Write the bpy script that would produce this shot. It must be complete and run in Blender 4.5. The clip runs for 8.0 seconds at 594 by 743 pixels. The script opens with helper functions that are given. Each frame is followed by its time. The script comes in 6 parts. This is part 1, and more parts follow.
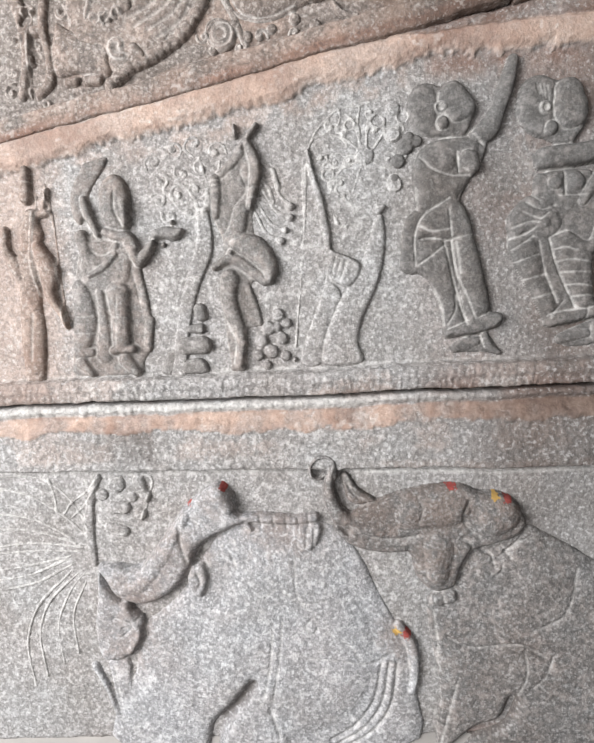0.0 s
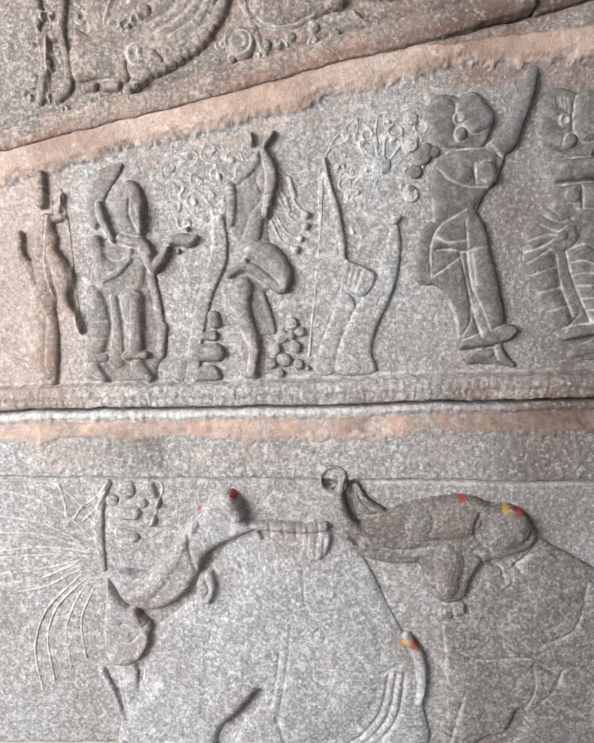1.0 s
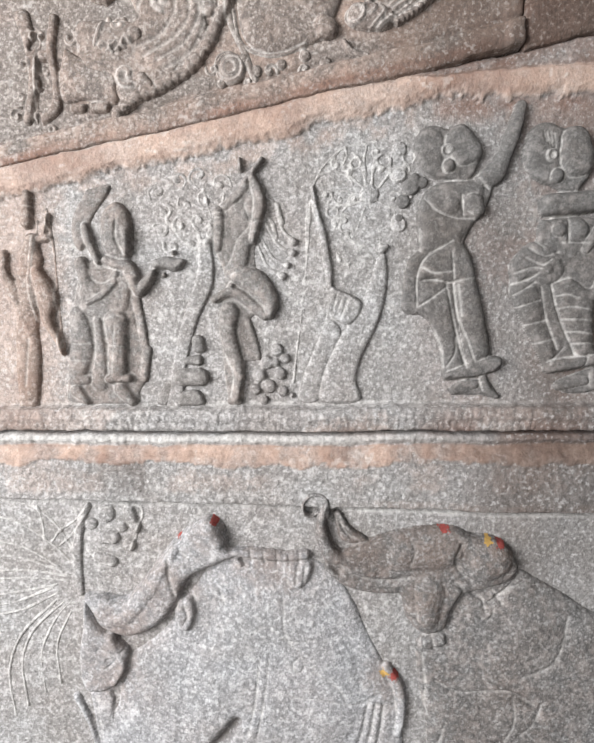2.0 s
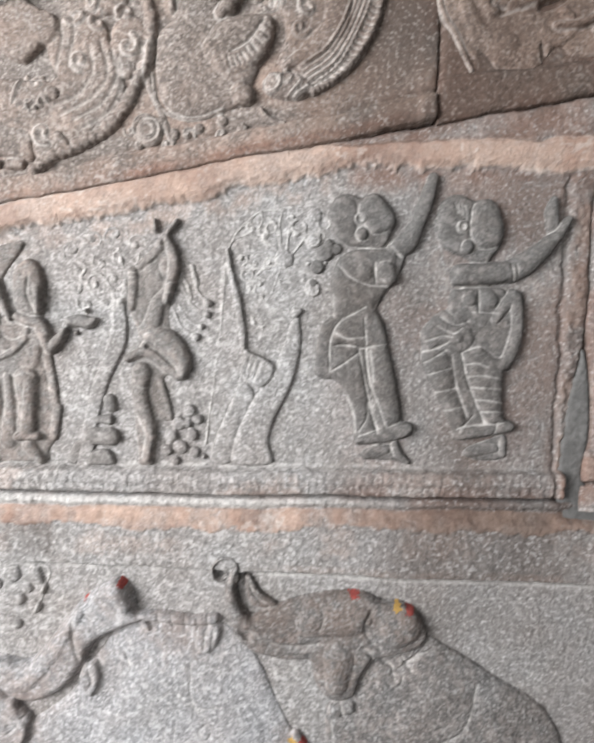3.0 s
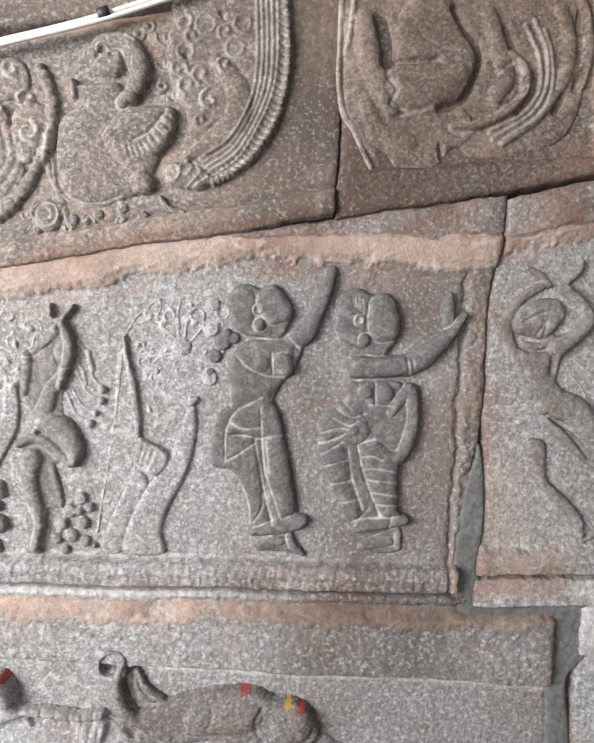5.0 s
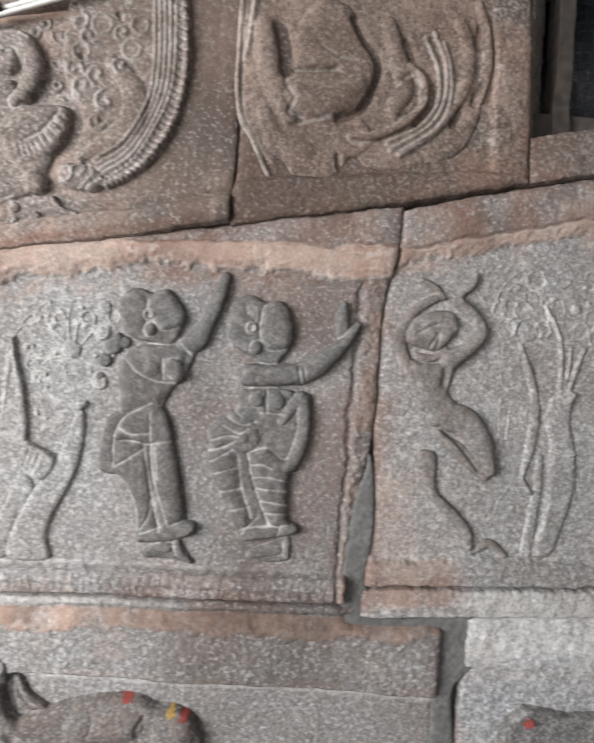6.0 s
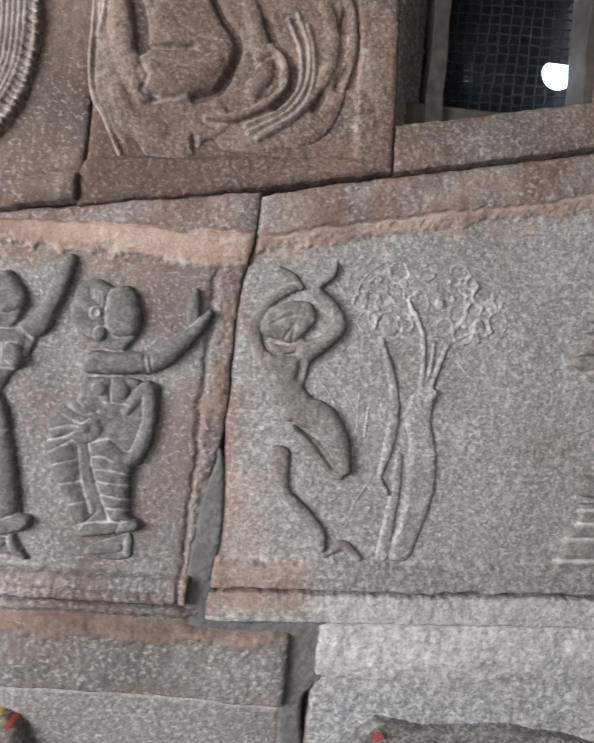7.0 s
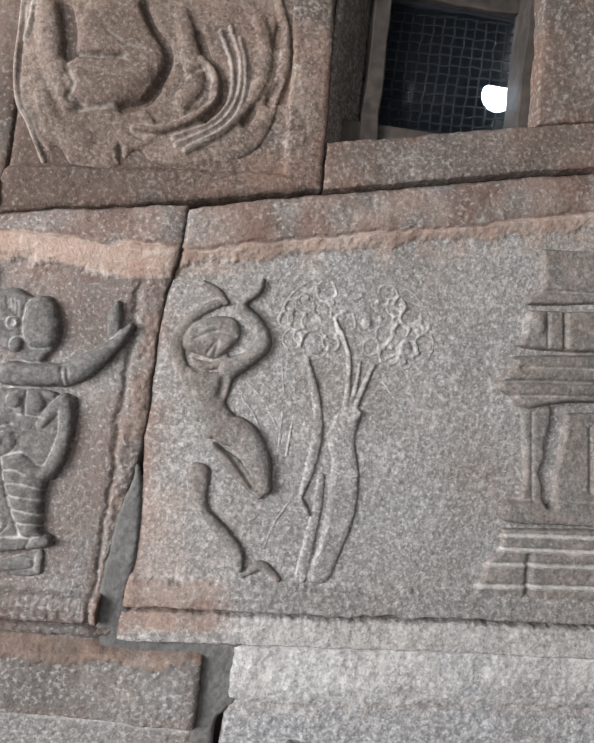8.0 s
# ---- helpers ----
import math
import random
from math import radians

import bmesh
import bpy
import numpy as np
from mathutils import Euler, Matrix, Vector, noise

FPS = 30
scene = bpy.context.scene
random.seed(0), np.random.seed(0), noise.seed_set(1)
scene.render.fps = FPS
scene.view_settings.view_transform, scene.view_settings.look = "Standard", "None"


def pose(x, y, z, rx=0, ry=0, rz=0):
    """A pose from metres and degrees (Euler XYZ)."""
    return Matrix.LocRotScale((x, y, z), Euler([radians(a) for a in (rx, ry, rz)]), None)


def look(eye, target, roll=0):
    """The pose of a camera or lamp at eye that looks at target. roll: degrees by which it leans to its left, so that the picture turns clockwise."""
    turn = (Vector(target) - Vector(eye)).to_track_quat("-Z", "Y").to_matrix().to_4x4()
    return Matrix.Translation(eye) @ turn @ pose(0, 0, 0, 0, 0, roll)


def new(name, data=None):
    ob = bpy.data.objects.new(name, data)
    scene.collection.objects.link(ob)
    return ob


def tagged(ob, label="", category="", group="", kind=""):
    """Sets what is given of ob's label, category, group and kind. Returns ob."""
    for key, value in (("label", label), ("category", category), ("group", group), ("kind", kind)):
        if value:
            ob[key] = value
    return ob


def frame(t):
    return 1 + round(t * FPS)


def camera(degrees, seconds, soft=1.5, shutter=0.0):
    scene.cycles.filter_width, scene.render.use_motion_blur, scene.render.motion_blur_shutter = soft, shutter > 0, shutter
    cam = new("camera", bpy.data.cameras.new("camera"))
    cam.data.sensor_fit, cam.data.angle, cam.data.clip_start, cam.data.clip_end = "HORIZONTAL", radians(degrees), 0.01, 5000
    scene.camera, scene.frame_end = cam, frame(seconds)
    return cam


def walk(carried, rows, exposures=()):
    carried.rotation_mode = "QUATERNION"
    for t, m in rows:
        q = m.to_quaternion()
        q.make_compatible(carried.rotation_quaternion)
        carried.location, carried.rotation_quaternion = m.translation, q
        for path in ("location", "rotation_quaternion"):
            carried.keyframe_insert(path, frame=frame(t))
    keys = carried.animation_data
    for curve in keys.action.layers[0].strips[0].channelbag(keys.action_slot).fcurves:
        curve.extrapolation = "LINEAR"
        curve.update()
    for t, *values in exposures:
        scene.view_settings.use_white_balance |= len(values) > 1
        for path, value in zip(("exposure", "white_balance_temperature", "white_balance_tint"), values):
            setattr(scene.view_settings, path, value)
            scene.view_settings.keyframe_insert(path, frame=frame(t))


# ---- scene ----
cam = camera(58.0, 8.0, soft=1.85, shutter=0.5)
PATH = [
    (0, (-0.008, -0.774, 1.224), (-0.104, 1.218, 1.065), -2.8),
    (0.5, (-0.017, -0.772, 1.233), (-0.128, 1.218, 1.07), -2.3),
    (1, (-0.023, -0.772, 1.237), (-0.127, 1.22, 1.079), -1.8),
    (1.5, (-0.017, -0.768, 1.25), (-0.108, 1.225, 1.103), -1.1),
    (2.8, (0.052, -0.759, 1.317), (0.014, 1.238, 1.21), 0.6),
    (3, (0.09, -0.756, 1.336), (0.072, 1.242, 1.248), 0.8),
    (3.5, (0.113, -0.752, 1.388), (0.111, 1.247, 1.33), 0.9),
    (4, (0.14, -0.749, 1.417), (0.154, 1.25, 1.374), 1.1),
    (4.5, (0.179, -0.748, 1.434), (0.215, 1.252, 1.401), 1.6),
    (5.8, (0.299, -0.75, 1.449), (0.363, 1.249, 1.444), 3.3),
    (6, (0.341, -0.749, 1.455), (0.429, 1.249, 1.439), 3.5),
    (6.5, (0.44, -0.738, 1.447), (0.548, 1.259, 1.445), 4.1),
    (7, (0.537, -0.727, 1.446), (0.65, 1.269, 1.461), 5.0),
    (7.5, (0.594, -0.724, 1.464), (0.733, 1.271, 1.488), 6.1),
    (8, (0.624, -0.723, 1.473), (0.776, 1.27, 1.507), 6.6),
]
walk(cam, [(t, look(eye, aim, lean)) for t, eye, aim, lean in PATH], [
    (0.0, 0.04), (1.5, 0.02), (3.0, 0.03), (3.5, 0.08), (4.5, 0.1), (6.5, -0.04), (8.0, 0.16),
])

# ---- light: daylight from the open side of the hall ----
world = bpy.data.worlds.new("sky")
scene.world = world
world.use_nodes = True
sky = world.node_tree.nodes.new("ShaderNodeTexSky")
sky.sky_type, sky.sun_disc = "NISHITA", False
sky.sun_elevation, sky.sun_rotation = radians(50), radians(200)
world.node_tree.links.new(sky.outputs[0], world.node_tree.nodes["Background"].inputs[0])
world.node_tree.nodes["Background"].inputs[1].default_value = 0.05


def area_lamp(name, eye, target, wide, high, power, colour):
    data = bpy.data.lights.new(name, "AREA")
    data.shape, data.size, data.size_y, data.energy, data.color = "RECTANGLE", wide, high, power, colour
    ob = new(name, data)
    ob.matrix_world = look(eye, target)
    return ob


# the bright open sides of the hall
area_lamp("hall_opening", (-2.1, -1.75, 1.7), (0.0, 0.0, 1.3), 1.5, 1.7, 183, (0.96, 0.965, 0.98))
area_lamp("hall_front_opening", (-0.6, -3.9, 1.6), (0.3, 0.0, 1.3), 4.5, 2.2, 47, (1.0, 0.98, 0.965))


# ---- materials ----
def nodes_of(name):
    mat = bpy.data.materials.new(name)
    mat.use_nodes = True
    tree = mat.node_tree
    return mat, tree, tree.nodes["Principled BSDF"]


def node(tree, kind, inputs=(), **props):
    n = tree.nodes.new(kind)
    if "operation" in props:
        n.operation = props["operation"]
    if "use_clamp" in props:
        n.use_clamp = props["use_clamp"]
    if "attribute_name" in props:
        n.attribute_name = props["attribute_name"]
    for key, value in dict(inputs).items():
        if hasattr(value, "is_linked"):
            tree.links.new(value, n.inputs[key])
        else:
            n.inputs[key].default_value = value
    return n


def mixed(tree, factor, a, b, blend="MIX"):
    n = tree.nodes.new("ShaderNodeMix")
    n.data_type, n.blend_type = "RGBA", blend
    for key, value in ((0, factor), (6, a), (7, b)):
        if hasattr(value, "is_linked"):
            tree.links.new(value, n.inputs[key])
        else:
            n.inputs[key].default_value = value if key == 0 else (*value, 1)
    return n.outputs[2]


def ramp(tree, source, low, high):
    return node(tree, "ShaderNodeMapRange", {0: source, 1: low, 2: high}).outputs[0]


def granite(name, dark, mid, light, pits=1.0, speck=0.5):
    """Pecked granite with ochre wash, pale dust in the cuts and darkening from dirt and painted shade, which the meshes
    carry as attributes.
    """
    mat, tree, bsdf = nodes_of(name)
    place = node(tree, "ShaderNodeNewGeometry").outputs["Position"]
    grain = node(tree, "ShaderNodeTexNoise", {"Vector": place, "Scale": 230.0, "Detail": 4.0, "Roughness": 0.8}).outputs[0]
    coarse = node(tree, "ShaderNodeTexNoise", {"Vector": place, "Scale": 75.0, "Detail": 3.0, "Roughness": 0.6}).outputs[0]
    patch = node(tree, "ShaderNodeTexNoise", {"Vector": place, "Scale": 9.0, "Detail": 5.0, "Roughness": 0.65}).outputs[0]
    crystal = node(tree, "ShaderNodeTexVoronoi", {"Vector": place, "Scale": 340.0, "Randomness": 1.0})
    chips = ramp(tree, node(tree, "ShaderNodeSeparateColor", {0: crystal.outputs["Color"]}).outputs[0], 0.74, 0.93)
    black = ramp(tree, node(tree, "ShaderNodeSeparateColor", {0: crystal.outputs["Color"]}).outputs[1], 0.82, 0.95)
    col = mixed(tree, ramp(tree, grain, 0.36, 0.66), dark, mid)
    col = mixed(tree, ramp(tree, coarse, 0.5, 0.75), col, light)
    keep = node(tree, "ShaderNodeMath", {0: chips, 1: speck}, operation="MULTIPLY").outputs[0]
    col = mixed(tree, keep, col, tuple(min(1.0, c * 1.5 + 0.06) for c in light))
    flake = node(tree, "ShaderNodeTexNoise", {"Vector": place, "Scale": 180.0, "Detail": 2.0, "Roughness": 0.5}).outputs[0]
    keep = node(tree, "ShaderNodeMath", {0: ramp(tree, flake, 0.58, 0.68), 1: 0.6 * speck}, operation="MULTIPLY", use_clamp=True).outputs[0]
    col = mixed(tree, keep, col, tuple(min(1.0, c * 1.35 + 0.07) for c in light))
    keep = node(tree, "ShaderNodeMath", {0: ramp(tree, flake, 0.43, 0.34), 1: 0.5 * speck}, operation="MULTIPLY", use_clamp=True).outputs[0]
    col = mixed(tree, keep, col, tuple(c * 0.7 for c in dark))
    keep = node(tree, "ShaderNodeMath", {0: black, 1: 0.55 * speck}, operation="MULTIPLY").outputs[0]
    col = mixed(tree, keep, col, tuple(c * 0.5 for c in dark))
    col = mixed(tree, ramp(tree, patch, 0.42, 0.72), col, (0.8, 0.765, 0.735), "MULTIPLY")
    film = node(tree, "ShaderNodeTexNoise", {"Vector": place, "Scale": 5.0, "Detail": 4.0, "Roughness": 0.6}).outputs[0]
    film = node(tree, "ShaderNodeMapRange", {0: film, 1: 0.42, 2: 0.72, 3: 0.0, 4: 0.55}).outputs[0]
    col = mixed(tree, film, col, (0.97, 0.85, 0.8), "MULTIPLY")
    rough_edge = node(tree, "ShaderNodeMath", {0: coarse, 1: 0.5}, operation="SUBTRACT").outputs[0]
    for key, tint, strength in (("wash", (0.455, 0.32, 0.25), 0.85), ("rust", (0.2, 0.105, 0.075), 0.75), ("dust", (0.62, 0.6, 0.57), 0.8), ("grime_shade", (0.055, 0.04, 0.033), 0.85)):
        a = node(tree, "ShaderNodeAttribute", attribute_name=key).outputs["Fac"]
        a2 = node(tree, "ShaderNodeMath", {0: rough_edge, 1: 0.9, 2: a}, operation="MULTIPLY_ADD").outputs[0]
        gate = node(tree, "ShaderNodeMath", {0: a2, 1: ramp(tree, a, 0.0, 0.12)}, operation="MULTIPLY", use_clamp=True).outputs[0]
        fac = node(tree, "ShaderNodeMath", {0: gate, 1: strength}, operation="MULTIPLY", use_clamp=True).outputs[0]
        tone = mixed(tree, ramp(tree, grain, 0.3, 0.75), tuple(c * 0.75 for c in tint), tuple(min(1, c * 1.25) for c in tint))
        if key == "wash":
            tone = mixed(tree, ramp(tree, patch, 0.42, 0.62), tone, (0.27, 0.165, 0.122))
        col = mixed(tree, fac, col, tone)
    bare = node(tree, "ShaderNodeMath", {0: ramp(tree, node(tree, "ShaderNodeAttribute", attribute_name="wash").outputs["Fac"], 0.68, 0.42), 1: speck}, operation="MULTIPLY").outputs[0]
    keep = node(tree, "ShaderNodeMath", {0: ramp(tree, flake, 0.57, 0.66), 1: bare}, operation="MULTIPLY", use_clamp=True).outputs[0]
    col = mixed(tree, keep, col, tuple(c * 1.1 + 0.03 for c in light))
    keep = node(tree, "ShaderNodeMath", {0: ramp(tree, flake, 0.44, 0.36), 1: bare}, operation="MULTIPLY", use_clamp=True).outputs[0]
    col = mixed(tree, keep, col, tuple(c * 0.6 for c in dark))
    tree.links.new(col, bsdf.inputs["Base Color"])
    bsdf.inputs["Roughness"].default_value = 0.82
    bsdf.inputs["Specular IOR Level"].default_value = 0.3
    h = node(tree, "ShaderNodeMath", {0: grain, 1: coarse}, operation="ADD").outputs[0]
    h = node(tree, "ShaderNodeMath", {0: crystal.outputs["Distance"], 1: 0.35, 2: h}, operation="MULTIPLY_ADD").outputs[0]
    bump = node(tree, "ShaderNodeBump", {"Strength": min(1.0, 0.42 * pits), "Distance": 0.004, "Height": h})
    tree.links.new(bump.outputs[0], bsdf.inputs["Normal"])
    return mat


def plain(name, colour, rough=0.6, metal=0.0, grain=0.25, scale=120.0, bumps=0.2):
    mat, tree, bsdf = nodes_of(name)
    place = node(tree, "ShaderNodeNewGeometry").outputs["Position"]
    n1 = node(tree, "ShaderNodeTexNoise", {"Vector": place, "Scale": scale, "Detail": 4.0}).outputs[0]
    n2 = node(tree, "ShaderNodeTexNoise", {"Vector": place, "Scale": scale / 9, "Detail": 3.0}).outputs[0]
    col = mixed(tree, ramp(tree, n1, 0.3, 0.7), tuple(c * (1 - grain) for c in colour), tuple(min(1, c * (1 + grain)) for c in colour))
    col = mixed(tree, ramp(tree, n2, 0.4, 0.75), col, tuple(c * (1 - 0.8 * grain) for c in colour))
    tree.links.new(col, bsdf.inputs["Base Color"])
    bsdf.inputs["Roughness"].default_value, bsdf.inputs["Metallic"].default_value = rough, metal
    bump = node(tree, "ShaderNodeBump", {"Strength": bumps, "Distance": 0.003, "Height": n1})
    tree.links.new(bump.outputs[0], bsdf.inputs["Normal"])
    return mat


PALE = granite("pale_granite", (0.165, 0.16, 0.156), (0.335, 0.326, 0.318), (0.47, 0.464, 0.459), 1.0, 0.27)
CHALK = granite("chalky_granite", (0.185, 0.187, 0.192), (0.385, 0.388, 0.395), (0.52, 0.523, 0.53), 1.0, 0.28)
WORN = granite("worn_carved_granite", (0.085, 0.082, 0.079), (0.148, 0.142, 0.137), (0.21, 0.203, 0.197), 0.75, 0.16)
MIDDLE = granite("handled_carved_granite", (0.115, 0.11, 0.105), (0.235, 0.226, 0.217), (0.33, 0.32, 0.31), 0.85, 0.2)
ROUGH = granite("rough_carved_granite", (0.095, 0.092, 0.09), (0.2, 0.194, 0.189), (0.285, 0.279, 0.274), 1.0, 0.36)
WARM = granite("washed_granite", (0.12, 0.103, 0.093), (0.225, 0.2, 0.183), (0.31, 0.283, 0.262), 0.8, 0.4)
BROWN = granite("brown_washed_granite", (0.08, 0.062, 0.053), (0.145, 0.117, 0.101), (0.21, 0.178, 0.158), 0.9, 0.42)
CEMENT = plain("grey_cement", (0.125, 0.122, 0.118), 0.9, 0, 0.35, 150, 0.55)
DIRT = plain("joint_dirt", (0.05, 0.038, 0.03), 0.95)
PAVING = plain("floor_stone", (0.22, 0.2, 0.185), 0.7, 0, 0.2, 20)
PLASTER = plain("hall_stone", (0.3, 0.28, 0.26), 0.85, 0, 0.2, 12)
RED = plain("vermilion_powder", (0.3, 0.06, 0.05), 0.9, 0, 0.3, 300, 0.3)
YELLOW = plain("turmeric_powder", (0.45, 0.28, 0.08), 0.9, 0, 0.3, 300, 0.3)
CABLE = plain("white_cable_sheath", (0.72, 0.71, 0.68), 0.45, 0, 0.08)
BLACK = plain("black_tape", (0.03, 0.03, 0.03), 0.5)
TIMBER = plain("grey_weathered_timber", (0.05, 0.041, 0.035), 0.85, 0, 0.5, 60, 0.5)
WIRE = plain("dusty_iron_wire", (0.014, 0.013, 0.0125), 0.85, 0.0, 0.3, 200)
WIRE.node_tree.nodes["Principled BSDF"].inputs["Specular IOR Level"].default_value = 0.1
# near-black base colour stands in for the unlit depth behind the window
DARK = plain("unlit_depth_black", (0.03, 0.03, 0.032), 0.9)


# ---- carving tools (millimetres on the wall: x along it, z up, h out of it) ----
def lattice(x, z, size, seed):
    """Smooth value noise, 0 to 1, with cells of that many millimetres."""
    table = np.random.RandomState(seed).rand(128, 128)
    u, v = x / size + 64, z / size + 13
    i, j = np.floor(u).astype(int), np.floor(v).astype(int)
    fu, fv = u - i, v - j
    fu, fv = fu * fu * (3 - 2 * fu), fv * fv * (3 - 2 * fv)
    a = table[i % 128, j % 128] * (1 - fu) + table[(i + 1) % 128, j % 128] * fu
    b = table[i % 128, (j + 1) % 128] * (1 - fu) + table[(i + 1) % 128, (j + 1) % 128] * fu
    return a * (1 - fv) + b * fv


def weathered(x, z, seed, amount=1.0):
    """Uneven hand-dressed stone, in millimetres."""
    return amount * (2.0 * (lattice(x, z, 55, seed) - 0.5) + 0.8 * (lattice(x, z, 17, seed + 1) - 0.5) + 0.85 * (lattice(x, z, 6.5, seed + 2) - 0.5) + 0.9 * (lattice(x, z, 3.4, seed + 3) - 0.5))


def curve(points, steps=6):
    """A smooth line through a few points, with each one's values (Catmull-Rom)."""
    p = np.array(points, float)
    if len(p) < 3:
        return p
    q = np.vstack([2 * p[0] - p[1], p, 2 * p[-1] - p[-2]])
    out = []
    for k in range(1, len(q) - 2):
        for s in range(steps):
            t = s / steps
            out.append(0.5 * (2 * q[k] + (q[k + 1] - q[k - 1]) * t + (2 * q[k - 1] - 5 * q[k] + 4 * q[k + 1] - q[k + 2]) * t * t + (3 * q[k] - q[k - 1] - 3 * q[k + 1] + q[k + 2]) * t ** 3))
    out.append(p[-1])
    return np.array(out)


def nearest(x, z, line, radii):
    """Distance to the line and the radius there; the line's inside counts first."""
    best, size = np.full(x.shape, 1e9), np.ones(x.shape)
    if len(line) == 1:
        return np.hypot(x - line[0][0], z - line[0][1]), np.full(x.shape, radii[0])
    score = np.full(x.shape, 1e9)
    for (ax, az), (bx, bz), ra, rb in zip(line[:-1], line[1:], radii[:-1], radii[1:]):
        dx, dz = bx - ax, bz - az
        t = np.clip(((x - ax) * dx + (z - az) * dz) / max(dx * dx + dz * dz, 1e-9), 0, 1)
        d, r = np.hypot(x - ax - t * dx, z - az - t * dz), ra + t * (rb - ra)
        better = d / r < score
        score, best, size = np.where(better, d / r, score), np.where(better, d, best), np.where(better, r, size)
    return best, size


class Carving:
    """A relief: rounded limbs that merge, thin raised lines, and cuts."""

    def __init__(self, seed=1):
        self.limbs, self.plates, self.cuts, self.lines, self.seed = [], [], [], [], seed

    def limb(self, points, h, flat=2.2):
        """points: x, z, radius; h: how far it stands out; flat: 2 is round, more is flatter."""
        self.limbs.append((curve(points), h, flat))

    def plate(self, points, h, edge, step=0.3):
        """A raised form with a smooth outline, rounded off over its edge; step: the share that rises at once."""
        self.plates.append((curve(points + points[:1], 4), h, edge, step))

    def line(self, points, r, h):
        self.lines.append((curve(points), r, h))

    def cut(self, points, r, h, pale=0.32):
        self.cuts.append((curve(points), r, h, pale))

    def bounds(self, margin=6):
        lo, hi = np.full(2, 1e9), np.full(2, -1e9)
        for c, *_ in self.limbs:
            lo, hi = np.minimum(lo, (c[:, :2] - c[:, 2:3]).min(0)), np.maximum(hi, (c[:, :2] + c[:, 2:3]).max(0))
        for c, *_ in self.plates:
            lo, hi = np.minimum(lo, c.min(0)), np.maximum(hi, c.max(0))
        for c, r, _ in self.lines:
            lo, hi = np.minimum(lo, c[:, :2].min(0) - r), np.maximum(hi, c[:, :2].max(0) + r)
        return lo - margin, hi + margin

    def height(self, x, z):
        """Height over the ground of the panel, pale dust in the cuts, and dirt with painted shade in the pits."""
        h, dust, dirt = np.full(x.shape, -8.0), np.zeros(x.shape), np.zeros(x.shape)
        wob = 1 + 0.10 * (lattice(x, z, 9, self.seed) - 0.5) + 0.08 * (lattice(x, z, 24, self.seed + 5) - 0.5)
        for c, top, flat in self.limbs:
            near, r = self.window(x, z, c[:, :2], c[:, 2].max() * 1.2 + 5)
            d, size = nearest(x[near], z[near], c[:, :2], c[:, 2])
            d = d * wob[near]
            t = np.clip(d / size, 0, 1)
            full = top * np.minimum(1, (1 - t ** flat)) ** (1 / flat)
            part_h = np.where(d < size, full, -(d - size) * 2.5)
            h[near] = np.maximum(h[near], part_h)
        for c, top, edge, step in self.plates:
            near, _ = self.window(x, z, c, 6)
            px, pz = x[near], z[near]
            d, inside = np.full(px.shape, 1e9), np.zeros(px.shape, bool)
            for (ax, az), (bx, bz) in zip(c[:-1], c[1:]):
                dx, dz = bx - ax, bz - az
                t = np.clip(((px - ax) * dx + (pz - az) * dz) / max(dx * dx + dz * dz, 1e-9), 0, 1)
                d = np.minimum(d, np.hypot(px - ax - t * dx, pz - az - t * dz))
                if az != bz:
                    inside ^= ((az > pz) != (bz > pz)) & (px < ax + (pz - az) * dx / dz)
            d = d * wob[near] + 0.8 * (lattice(px, pz, 7, self.seed + 2) - 0.5)
            s = np.clip(d / edge, 0, 1)
            full = top * (step * np.minimum(1, d / 2.8) + (1 - step) * np.sqrt(1 - (1 - s) ** 2))
            h[near] = np.maximum(h[near], np.where(inside, full, -d * 2.5))
        for c, r, top in self.lines:
            near, _ = self.window(x, z, c, r * 2 + 3)
            d, _ = nearest(x[near], z[near], c, np.full(len(c), r))
            bead = top * np.sqrt(np.clip(1 - (d / r) ** 2, 0, 1))
            h[near] = np.where(d < r, np.maximum(h[near], -0.5) + bead, np.maximum(h[near], -(d - r) * 1.5 - 0.5))
            dust[near] = np.maximum(dust[near], 0.52 * np.exp(-((d - r) / (0.5 * r)) ** 2))
        for c, r, deep, pale in self.cuts:
            near, _ = self.window(x, z, c, r * 3)
            d, _ = nearest(x[near], z[near], c, np.full(len(c), r))
            bell = np.exp(-(d / r) ** 2)
            h[near] -= deep * bell
            dust[near] = np.maximum(dust[near], pale * bell)
            # deep cuts are coloured dark: dirt, and shade the shallow mesh cannot cast
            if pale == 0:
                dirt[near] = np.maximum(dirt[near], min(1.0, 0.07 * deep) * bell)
        return h, dust, dirt

    @staticmethod
    def window(x, z, c, margin):
        i = np.where((x[:, 0] > c[:, 0].min() - margin) & (x[:, 0] < c[:, 0].max() + margin))[0]
        j = np.where((z[0] > c[:, 1].min() - margin) & (z[0] < c[:, 1].max() + margin))[0]
        if len(i) == 0 or len(j) == 0:
            return (slice(0, 0), slice(0, 0)), None
        return (slice(i[0], i[-1] + 1), slice(j[0], j[-1] + 1)), None


